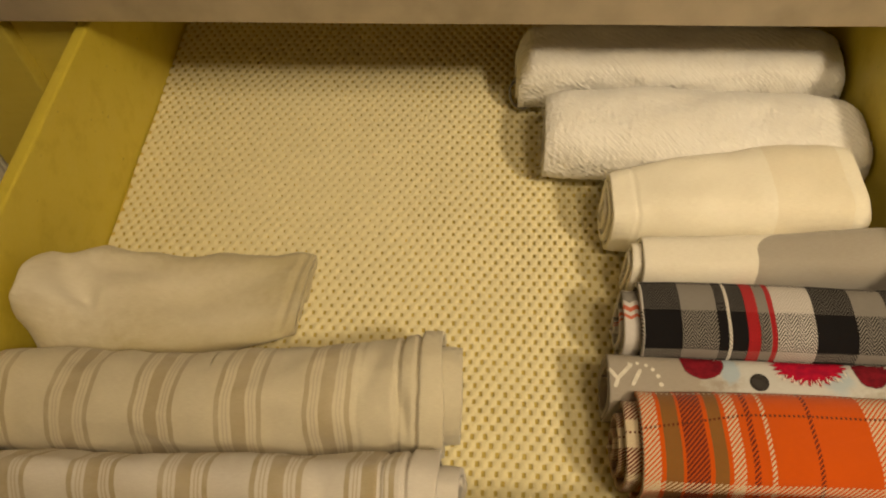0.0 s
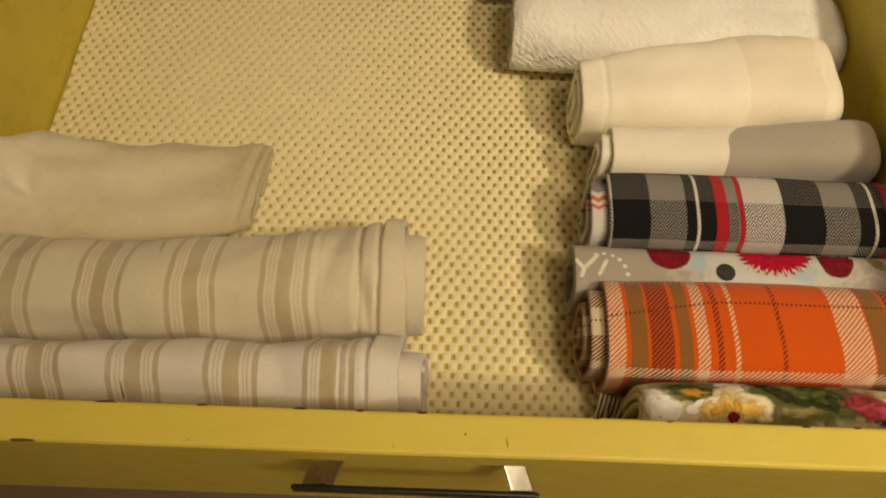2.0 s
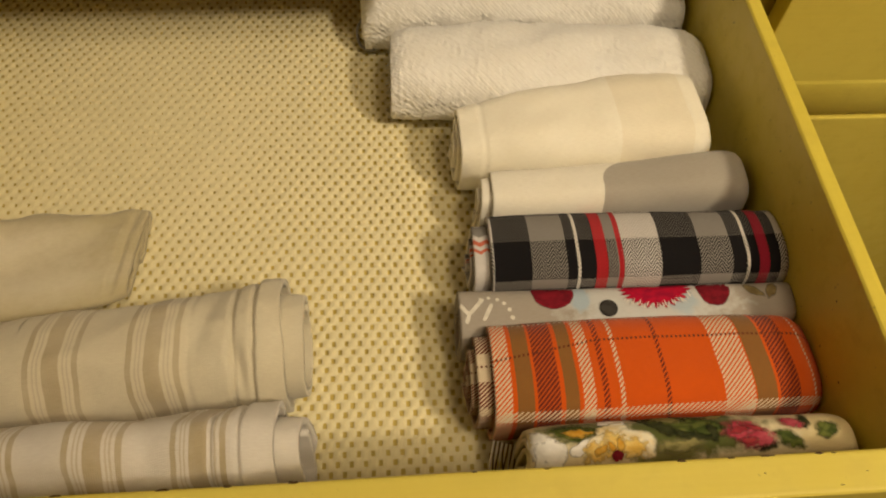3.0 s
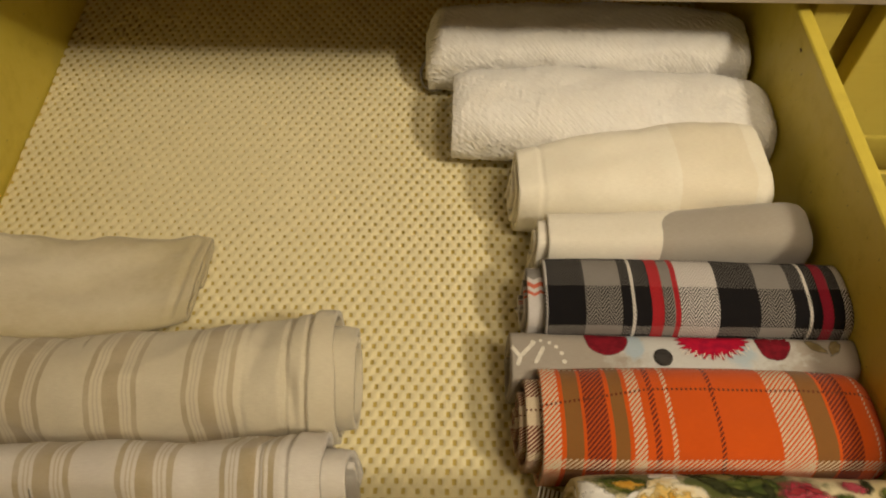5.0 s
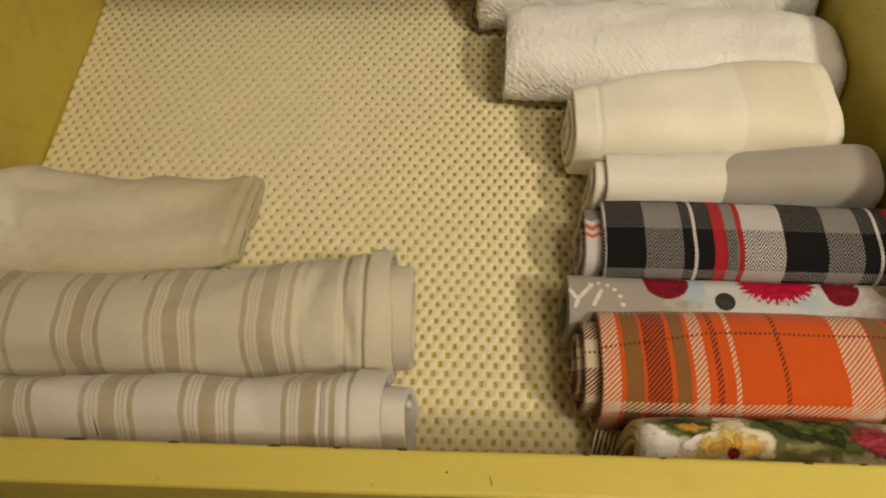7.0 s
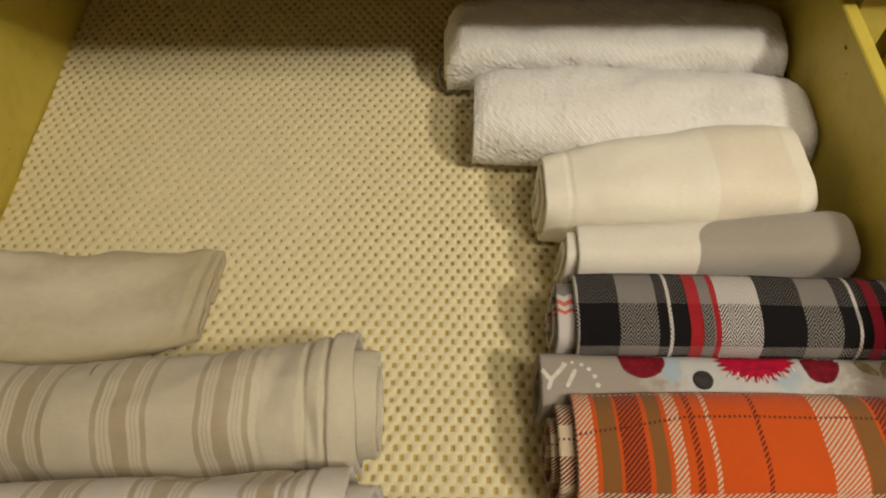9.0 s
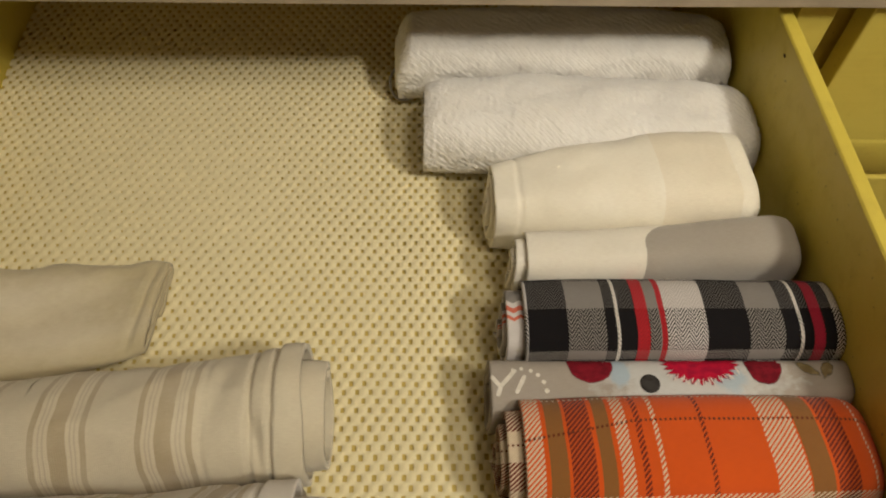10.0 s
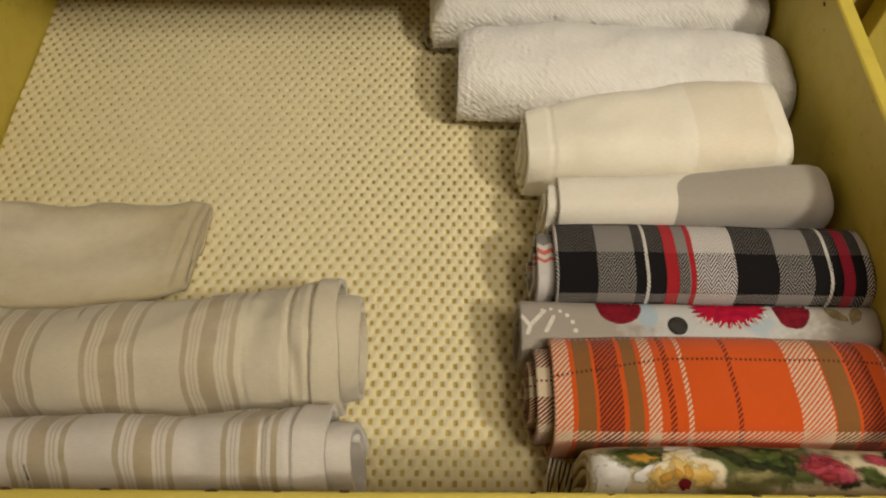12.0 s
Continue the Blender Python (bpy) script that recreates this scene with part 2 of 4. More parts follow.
def painted(name, colour, dirt=(0.20, 0.10, 0.02), gloss=0.42, wear=0.5):
    """Old brushed gloss paint: brush marks, grime in patches, a few specks."""
    m, nt, b = material(name)
    at = node(nt, "ShaderNodeTexCoord").outputs["Object"]
    big = fuzz(nt, at, 9.0, 4.0)
    mid = fuzz(nt, at, 55.0, 4.0)
    brush = fuzz(nt, node(nt, "ShaderNodeMapping", None, Vector=at, Scale=(18.0, 260.0, 260.0)).outputs[0], 1.0, 3.0)
    col = mix(nt, remap(nt, big, 0.35, 0.75, 0.0, 0.28), colour, tuple(c * k for c, k in zip(colour, (0.82, 0.72, 0.5))))
    col = mix(nt, remap(nt, mid, 0.52, 0.8, 0.0, 0.35 * wear), col, dirt)
    col = mix(nt, remap(nt, brush, 0.35, 0.7, 0.0, 0.10), col, tuple(min(1, c * 1.25) for c in colour))
    speck = fuzz(nt, at, 260.0, 1.0)
    col = mix(nt, remap(nt, speck, 0.755, 0.785, 0.0, 0.8 * wear), col, (0.07, 0.04, 0.015))
    nt.links.new(col, b.inputs["Base Color"])
    rough = remap(nt, mid, 0.3, 0.7, gloss - 0.06, gloss + 0.16)
    nt.links.new(rough, b.inputs["Roughness"])
    h = calc(nt, "ADD", calc(nt, "MULTIPLY", brush, 0.5), calc(nt, "MULTIPLY", mid, 0.8))
    bump = node(nt, "ShaderNodeBump", None, Height=h, Strength=0.25, Distance=0.0012)
    nt.links.new(bump.outputs[0], b.inputs["Normal"])
    return m


def simple(name, colour, rough=0.6, metal=0.0, grain=40.0, vary=0.2, relief=0.15):
    m, nt, b = material(name)
    at = node(nt, "ShaderNodeTexCoord").outputs["Object"]
    f, g = fuzz(nt, at, grain, 4.0), fuzz(nt, at, grain * 7, 3.0)
    col = mix(nt, remap(nt, f, 0.3, 0.7, 0.0, vary), colour, tuple(c * 0.55 for c in colour))
    col = mix(nt, remap(nt, g, 0.3, 0.7, 0.0, vary * 0.6), col, tuple(min(1, c * 1.3) for c in colour))
    nt.links.new(col, b.inputs["Base Color"])
    nt.links.new(remap(nt, f, 0.3, 0.7, max(0.02, rough - 0.07), min(1, rough + 0.07)), b.inputs["Roughness"])
    b.inputs["Metallic"].default_value = metal
    if relief:
        bump = node(nt, "ShaderNodeBump", None, Height=g, Strength=relief, Distance=0.001)
        nt.links.new(bump.outputs[0], b.inputs["Normal"])
    return m


YELLOW = painted("yellow_gloss_paint", (0.69, 0.57, 0.10), wear=0.3)
SIDES = painted("worn_yellow_paint", (0.67, 0.55, 0.072), wear=0.55)
INSIDE = painted("yellow_inside_paint", (0.60, 0.46, 0.08), gloss=0.55, wear=0.8)
LINER = simple("cream_foam_liner", (0.85, 0.755, 0.46), 0.85, 0, 16.0, 0.10, 0.2)
COUNTER = simple("worn_beige_laminate", (0.44, 0.37, 0.26), 0.5, 0, 5.0, 0.7, 0.1)
ENAMEL = simple("grey_white_enamel", (0.80, 0.75, 0.60), 0.35, 0, 12.0, 0.12, 0.05)
CHROME = simple("plated_metal", (0.80, 0.76, 0.66), 0.24, 1.0, 30.0, 0.15, 0.0)
BEAD = simple("blackened_metal", (0.03, 0.026, 0.02), 0.35, 0.6, 60.0, 0.3, 0.1)
DARK = simple("dark_bare_wood", (0.09, 0.05, 0.02), 0.8, 0, 200.0, 0.4, 0.3)
PLASTER = simple("warm_white_wall_paint", (0.64, 0.59, 0.50), 0.8, 0, 6.0, 0.08, 0.1)
VINYL = simple("brown_vinyl_floor", (0.22, 0.15, 0.09), 0.5, 0, 12.0, 0.3, 0.1)
HOLE = simple("olive_yellow_bottom_paint", (0.66, 0.50, 0.12), 0.6, 0, 20.0, 0.2, 0.1)

WHITE_RIB = plain_cloth("white_ribbed_cotton", (0.92, 0.90, 0.85), 0.0036, 0.35, True, fluff=0.5)
CREAM_LINEN = plain_cloth("cream_linen", (0.96, 0.915, 0.775), 0.0009, 0.25, False, (0.90, 0.835, 0.67), 0.212, until=0.2685)
GREY_WHITE = plain_cloth("white_and_grey_cotton", (0.86, 0.82, 0.71), 0.0008, 0.2, False, (0.40, 0.365, 0.31), 0.1935, 45.0)
WHITE_YARN = simple("white_cotton_yarn", (0.80, 0.77, 0.70), 0.9, 0, 300.0, 0.3, 0.2)
GREY_TAPE = simple("grey_cotton_tape", (0.34, 0.33, 0.32), 0.85, 0, 300.0, 0.3, 0.2)
# beige cloth with soft paler patches, palest at its left end
BEIGE = patchy_cloth("beige_soft_cotton", (0.56, 0.49, 0.305), [((0.84, 0.79, 0.66), (-0.300, 0.0), (0.036, 0.036)), ((0.72, 0.66, 0.50), (-0.235, 0.012), (0.050, 0.020)), ((0.69, 0.63, 0.47), (-0.205, -0.022), (0.050, 0.016))], (1.7, 0.2), 0.3)
STRIPES_A = striped_cloth("tan_striped_linen", (-0.2640, -0.2087, -0.1534, -0.0981), (0.70, 0.64, 0.485))
STRIPES_B = striped_cloth("tan_striped_linen_front", (-0.2235, -0.1700, -0.1165, -0.0630), (0.74, 0.70, 0.64))
PLAID_K = black_plaid()
PLAID_O = orange_plaid()
PRINT = patchy_cloth("grey_printed_cotton", (0.39, 0.35, 0.30), [((0.58, 0.59, 0.575), (0.212, 0.004), (0.062, 0.03)), ((0.42, 0.52, 0.60), (0.166, 0.006), (0.007, 0.012)), ((0.45, 0.54, 0.60), (0.236, 0.0), (0.010, 0.010))])
FLORAL = patchy_cloth("cream_floral_cotton", (0.68, 0.60, 0.39), [((0.10, 0.115, 0.03), (0.203, 0.006), (0.046, 0.020)), ((0.14, 0.14, 0.045), (0.142, 0.015), (0.024, 0.008)), ((0.19, 0.18, 0.06), (0.190, -0.010), (0.022, 0.007)), ((0.66, 0.55, 0.30), (0.292, -0.002), (0.026, 0.026))])
D_BERRY, D_RED = dye("dark_red_print", (0.22, 0.011, 0.021), (0.13, 0.008, 0.015), 0.06), dye("bright_red_print", (0.46, 0.008, 0.035), (0.26, 0.006, 0.03), 0.12)
D_INK, D_WHITE = dye("black_print", (0.022, 0.020, 0.018), (0.05, 0.046, 0.042), 0.0), dye("white_print", (0.78, 0.74, 0.66), (0.64, 0.61, 0.53), 0.0)
D_PALE, D_CHALK = dye("pale_petal_print", (0.78, 0.72, 0.55), (0.70, 0.56, 0.30), 0.22), dye("chalk_white_print", (0.84, 0.82, 0.78), (0.72, 0.70, 0.66), 0.22)
D_LEAF, D_DEEP = dye("green_leaf_print", (0.15, 0.17, 0.04), (0.045, 0.065, 0.016)), dye("dark_leaf_print", (0.045, 0.05, 0.018), (0.02, 0.025, 0.01), 0.5)
D_MOSS, D_TAN = dye("pale_moss_print", (0.30, 0.27, 0.11), (0.14, 0.13, 0.045), 0.55), dye("olive_brown_print", (0.30, 0.24, 0.12), (0.20, 0.15, 0.07))
D_AMBER, D_PETAL = dye("amber_print", (0.55, 0.27, 0.03), (0.62, 0.38, 0.07), 0.55), dye("yellow_petal_print", (0.74, 0.56, 0.20), (0.66, 0.42, 0.09), 0.6)
D_PINK, D_ROSE = dye("dusty_rose_print", (0.44, 0.085, 0.11), (0.30, 0.03, 0.05), 0.5), dye("deep_rose_print", (0.20, 0.018, 0.028), (0.30, 0.04, 0.045), 0.55)


# ---- mesh helpers ----
def part(name, bm, mat, parent=None, label=""):
    me = bpy.data.meshes.new(name)
    bm.to_mesh(me)
    bm.free()
    ob = new(name, me)
    me.materials.append(mat)
    if parent:
        ob.parent = parent
    if label:
        ob["label"] = label
    return ob


def board(lo, hi, bevel=0.0015, wavy=0.0, seg=2):
    """A board between two corners, with rounded, slightly uneven edges."""
    bm = bmesh.new()
    bmesh.ops.create_cube(bm, size=1.0)
    for v in bm.verts:
        for i in range(3):
            v.co[i] = lo[i] + (v.co[i] + 0.5) * (hi[i] - lo[i])
    if wavy:
        ax = max(range(3), key=lambda i: hi[i] - lo[i])
        es = [e for e in bm.edges if abs(e.verts[0].co[ax] - e.verts[1].co[ax]) > 1e-6]
        bmesh.ops.subdivide_edges(bm, edges=es, cuts=24)
    if bevel:
        es = [e for e in bm.edges if len(e.link_faces) == 2 and e.calc_face_angle(0) > 0.5]
        bmesh.ops.bevel(bm, geom=es, offset=bevel, segments=seg, profile=0.6, affect="EDGES", clamp_overlap=True)
    if wavy:
        for v in bm.verts:
            v.co += noise.noise_vector(v.co * 9.0) * wavy
    for f in bm.faces:
        f.smooth = False
    return bm


def thing(name, label, category, at=(0, 0, 0), group=""):
    ob = new(name)
    ob.location = at
    ob.empty_display_size = 0.02
    return tagged(ob, label, category, group)


# ---- the room round the drawer ----
def room():
    for name, lo, hi, mat in (
            ("floor", (-2.2, -2.4, FLOOR_Z - 0.05), (2.4, 1.2, FLOOR_Z), VINYL),
            ("ceiling", (-2.2, -2.4, CEIL_Z), (2.4, 1.2, CEIL_Z + 0.05), PLASTER),
            ("wall_north", (-2.2, 1.08, FLOOR_Z), (2.4, 1.2, CEIL_Z), PLASTER),
            ("wall_south", (-2.2, -2.5, FLOOR_Z), (2.4, -2.4, CEIL_Z), PLASTER),
            ("wall_west", (-2.3, -2.4, FLOOR_Z), (-2.2, 1.2, CEIL_Z), PLASTER),
            ("wall_east", (2.4, -2.4, FLOOR_Z), (2.5, 1.2, CEIL_Z), PLASTER)):
        tagged(part(name, board(lo, hi, 0.0), mat), kind="structure")


room()


def ceiling_spotlight():
    """A white can on a stem, turned towards the drawer."""
    lamp = thing("ceiling_spotlight", "white metal spotlight on a short ceiling stem", "spotlight", (LAMP_AT[0], LAMP_AT[1], CEIL_Z))
    turn = look((0, 0, LAMP_AT[2] - CEIL_Z), Vector(AIM) - Vector((LAMP_AT[0], LAMP_AT[1], CEIL_Z)))
    bm = bmesh.new()
    bmesh.ops.create_cone(bm, cap_ends=True, segments=40, radius1=0.045, radius2=0.055, depth=0.025, matrix=Matrix.Translation((0, 0, -0.0125)))
    part("base", bm, PLASTER, lamp)
    bm = bmesh.new()
    bmesh.ops.create_cone(bm, cap_ends=True, segments=16, radius1=0.008, radius2=0.008, depth=0.17, matrix=Matrix.Translation((0, 0, -0.11)))
    part("stem", bm, PLASTER, lamp)
    bm = bmesh.new()
    prof = [(0.02, 0.10), (0.055, 0.09), (0.066, 0.02), (0.070, -0.006), (0.067, -0.006), (0.062, 0.02), (0.05, 0.086), (0.001, 0.092)]
    vs = [[bm.verts.new(turn @ Vector((q * math.cos(a), q * math.sin(a), z + 0.004))) for q, z in prof] for a in (k * math.tau / 40 for k in range(40))]
    for k in range(40):
        for n in range(7):
            bm.faces.new((vs[k][n], vs[k][n + 1], vs[(k + 1) % 40][n + 1], vs[(k + 1) % 40][n]))
    part("can", bm, PLASTER, lamp)


ceiling_spotlight()


def fill_pendant():
    """A plain cord and a shallow shade over the added fill lamp."""
    lamp = thing("fill_lamp", "added fill lamp with a white shade on a short cord", "lamp", (FILL_LAMP_AT[0], FILL_LAMP_AT[1], CEIL_Z))
    bm = bmesh.new()
    bmesh.ops.create_cone(bm, cap_ends=True, segments=12, radius1=0.004, radius2=0.004, depth=0.04, matrix=Matrix.Translation((0, 0, -0.02)))
    part("cord", bm, PLASTER, lamp)
    bm = bmesh.new()
    prof = [(0.004, -0.04), (0.10, -0.05), (0.17, -0.075), (0.172, -0.079), (0.10, -0.055), (0.004, -0.045)]
    vs = [[bm.verts.new((q * math.cos(a), q * math.sin(a), z)) for q, z in prof] for a in (k * math.tau / 40 for k in range(40))]
    for k in range(40):
        for n in range(5):
            bm.faces.new((vs[k][n], vs[k][n + 1], vs[(k + 1) % 40][n + 1], vs[(k + 1) % 40][n]))
    part("shade", bm, PLASTER, lamp)


fill_pendant()


# ---- the cabinet ----
def cabinet():
    cab = thing("kitchen_cabinet", "yellow painted wooden kitchen cabinet with worn gloss paint", "cabinet", (0, FACE, FLOOR_Z))
    def add(name, lo, hi, mat=YELLOW, bevel=0.0015, label="", wavy=0.0):
        bm = board(lo, hi, bevel, wavy)
        bmesh.ops.translate(bm, verts=bm.verts, vec=(0, -FACE, -FLOOR_Z))
        return part(name, bm, mat, cab, label)
    add("stile", (0.3795, FACE, -0.054), (0.96, FACE + 0.021, 0.150), bevel=0.002)
    add("stile", (-0.497, FACE, FLOOR_Z), (-0.4055, FACE + 0.021, 0.150), bevel=0.002)
    bm = bmesh.new()
    prof = [(FACE - 0.0002 - 0.0042 * math.sin(k / 12 * math.pi) ** 0.7, -0.0535 + 0.048 * k / 12) for k in range(13)]
    ends = [[bm.verts.new((x, y - FACE, z - FLOOR_Z)) for y, z in prof] for x in (0.380, 0.959)]
    for k in range(12):
        bm.faces.new((ends[0][k], ends[0][k + 1], ends[1][k + 1], ends[1][k])).smooth = True
    bm.faces.new(ends[0][::-1]), bm.faces.new(ends[1])
    bm.faces.new((ends[0][0], ends[1][0], ends[1][12], ends[0][12]))
    bmesh.ops.recalc_face_normals(bm, faces=bm.faces)
    part("bead", bm, YELLOW, cab)
    add("lower_front", (0.36, FACE - 0.003, -0.60), (0.96, FACE + 0.018, -0.0565), bevel=0.002)
    add("lower_front", (-0.405, FACE - 0.003, -0.60), (0.3575, FACE + 0.018, -0.0565), bevel=0.002)
    add("divider", (-0.46, FACE + 0.022, -0.052), (0.46, 1.06, -0.034), INSIDE)
    add("side_panel", (0.42, FACE + 0.022, -0.033), (0.44, 1.06, 0.149), INSIDE)
    add("side_panel", (-0.466, FACE + 0.022, -0.033), (-0.446, 1.06, 0.149), INSIDE)
    add("filler", (0.3275, FACE + 0.006, -0.033), (0.3560, FACE + 0.021, 0.1415))
    add("filler", (-0.4053, FACE + 0.012, -0.033), (-0.3490, FACE + 0.021, 0.1415))
    add("reveal", (0.3562, FACE + 0.034, -0.033), (0.4195, FACE + 0.044, 0.1415), INSIDE)
    add("runner", (0.332, FACE + 0.046, -0.033), (0.419, 1.05, -0.012), INSIDE)
    add("runner", (-0.445, FACE + 0.046, -0.033), (-0.354, 1.05, -0.012), INSIDE)
    add("plinth", (-0.49, FACE + 0.05, FLOOR_Z), (0.95, FACE + 0.07, -0.60), INSIDE)
    add("back_panel", (-0.46, 1.061, -0.60), (0.96, 1.075, 0.149), INSIDE)


cabinet()
def worktop():
    top = thing("worktop", "worn beige laminate worktop above the open drawer", "worktop", (0.45, 0.4665, 0.1425))
    for name, lo, hi, bev in (("slab", (-0.502, 0.4667, 0.1425), (1.4, 1.079, 0.186), 0.001), ("edging", (-0.502, 0.4620, 0.1420), (1.4, 0.4665, 0.1862), 0.0018)):
        bm = board(lo, hi, bev, 0.0004, 3)
        bmesh.ops.translate(bm, verts=bm.verts, vec=(-0.45, -0.4665, -0.1425))
        part(name, bm, COUNTER, top)


worktop()


def appliance():
    box = thing("appliance", "grey-white enamelled appliance standing beside the yellow cabinet", "appliance", (-0.8, FACE, FLOOR_Z))
    for name, lo, hi in (("body", (-1.1, 0.475, FLOOR_Z), (-0.508, 1.06, 0.178)), ("edge_trim", (-0.521, 0.4665, FLOOR_Z), (-0.508, 0.4748, 0.178)), ("front_panel", (-1.1, 0.4665, FLOOR_Z), (-0.5225, 0.4748, 0.178))):
        bm = board(lo, hi, 0.003)
        bmesh.ops.translate(bm, verts=bm.verts, vec=(0.8, -FACE, -FLOOR_Z))
        part(name, bm, ENAMEL, box)


appliance()


# ---- the drawer ----
def drawer():
    d = thing("drawer", "open yellow painted wooden drawer with chipped edges", "drawer", (0, YF, -0.012))
    def add(name, lo, hi, mat=YELLOW, bevel=0.002, wavy=0.0004, label=""):
        bm = board(lo, hi, bevel, wavy, 3)
        bmesh.ops.translate(bm, verts=bm.verts, vec=(0, -YF, 0.012))
        return part(name, bm, mat, d, label)
    add("bottom", (XL, YF, -0.010), (XR, YB, -0.0024), HOLE, 0.0, 0.0, "yellow painted drawer bottom")
    add("side", (XL - SIDE, YF + 0.0002, -0.012), (XL, YB + 0.012, TOP), SIDES, bevel=0.003)
    add("side", (XR, YF + 0.0002, -0.012), (XR + SIDE, YB + 0.012, TOP), SIDES, bevel=0.003)
    add("back", (XL + 0.0002, YB, -0.003), (XR - 0.0002, YB + 0.012, TOP - 0.01), INSIDE)
    add("front_panel", (XL - 0.035, YF - 0.0070, -0.080), (XR + 0.035, YF, 0.1098), bevel=0.002)
    add("top_rail", (XL - 0.035, YF - FRONT, 0.110), (XR + 0.035, YF, TOP), bevel=0.0026)
    # chips of bare wood along the front's edges
    for x, y, z, l, w in ((-0.205, YF - FRONT + 0.0012, TOP - 0.0008, 0.016, 0.0030), (-0.169, YF - 0.0008, TOP - 0.0006, 0.012, 0.0016), (-0.072, YF - 0.0008, TOP - 0.0006, 0.007, 0.0016), (-0.121, YF - 0.0006, TOP - 0.0006, 0.006, 0.0012),
                          (-0.042, YF - 0.0006, TOP - 0.0006, 0.004, 0.0012), (-0.011, YF - 0.0006, TOP - 0.0006, 0.005, 0.0013), (0.076, YF - 0.0006, TOP - 0.0006, 0.003, 0.0012), (0.257, YF - 0.017, TOP - 0.0006, 0.0040, 0.0014), (0.112, YF - 0.0012, TOP - 0.0006, 0.006, 0.0016), (0.1795, YF - 0.0010, TOP - 0.0006, 0.005, 0.0014), (0.2512, YF - 0.0010, TOP - 0.0006, 0.006, 0.0014), (0.2585, YF - 0.0012, TOP - 0.0006, 0.0035, 0.0012), (0.224, YF - 0.0008, TOP - 0.0006, 0.008, 0.0010), (0.205, YF - 0.0008, TOP - 0.0006, 0.004, 0.0010), (0.0106, YF - 0.0107, TOP - 0.0005, 0.0014, 0.0014), (0.2199, YF - 0.0094, TOP - 0.0005, 0.0012, 0.0016), (0.2722, YF - 0.0110, TOP - 0.0005, 0.0018, 0.0013)):
        bm = bmesh.new()
        bmesh.ops.create_icosphere(bm, subdivisions=2, radius=0.5)
        for v in bm.verts:
            v.co = Vector((v.co.x * l, v.co.y * w, v.co.z * 0.0012)) + noise.noise_vector(v.co * 3 + Vector((x * 50, 0, 0))) * 0.0006 + Vector((x, y - YF, z + 0.012))
        part("paint_chip", bm, DARK, d, "bare dark wood where paint chipped off")
    # a hairline scratch across the rail, and knocks on the right side's inner face
    for at, size, tilt in (((0.0311, YF - 0.0140, TOP), (0.0004, 0.0060, 0.0003), 14.0),
                           ((XR, 0.4408, 0.1165), (0.0008, 0.0044, 0.0028), 0.0), ((XR, 0.1858, 0.1009), (0.0006, 0.0018, 0.0016), 0.0), ((XR, 0.1439, 0.0742), (0.0006, 0.0016, 0.0014), 0.0)):
        bm = bmesh.new()
        bmesh.ops.create_icosphere(bm, subdivisions=2, radius=0.5)
        ct, st = math.cos(radians(tilt)), math.sin(radians(tilt))
        for v in bm.verts:
            q = Vector(v.co[i] * size[i] for i in range(3)) + noise.noise_vector(v.co * 3 + Vector(at) * 60) * 0.0003
            v.co = Vector((q.x * ct - q.y * st + at[0], q.x * st + q.y * ct + at[1] - YF, q.z + at[2] + 0.012))
        part("scratch", bm, DARK, d, "dark scratch in the paint")
    # bow pull: two sloping plated arms, and a front bar with a blackened edge
    def plate(corners, thick):
        """A plate with rounded edges from its four upper corners."""
        pb = bmesh.new()
        up = [pb.verts.new((x, y - YF, z + 0.012)) for x, y, z in corners]
        lo = [pb.verts.new((x, y - YF, z + 0.012 - thick)) for x, y, z in corners]
        pb.faces.new(up), pb.faces.new(lo[::-1])
        for k in range(4):
            pb.faces.new((up[k], lo[k], lo[(k + 1) % 4], up[(k + 1) % 4]))
        bmesh.ops.recalc_face_normals(pb, faces=pb.faces)
        bmesh.ops.bevel(pb, geom=pb.edges[:], offset=0.0009, segments=2, profile=0.6, affect="EDGES", clamp_overlap=True)
        return pb
    back = YF - 0.0071
    pull = part("handle", plate(((0.0525, 0.0628, 0.0630), (0.0455, back, 0.0688), (0.0325, back, 0.0727), (0.0390, 0.0628, 0.0671)), 0.003), CHROME, d, "shiny plated bow handle")
    part("arm", plate(((-0.0600, 0.0628, 0.0700), (-0.0530, back, 0.0735), (-0.0740, back, 0.0640), (-0.0800, 0.0628, 0.0605)), 0.003), CHROME, pull)
    part("front_bar", plate(((0.0545, 0.0603, 0.0665), (0.0545, 0.0628, 0.0665), (-0.0840, 0.0628, 0.0665), (-0.0840, 0.0603, 0.0665)), 0.010), BEAD, pull, "blackened front bar")
    part("lip", plate(((0.0535, 0.0600, 0.0690), (0.0535, 0.0628, 0.0690), (-0.0832, 0.0628, 0.0690), (-0.0832, 0.0600, 0.0690)), 0.0023), BEAD, pull, "blackened edge of the handle")
    return d


drawer()


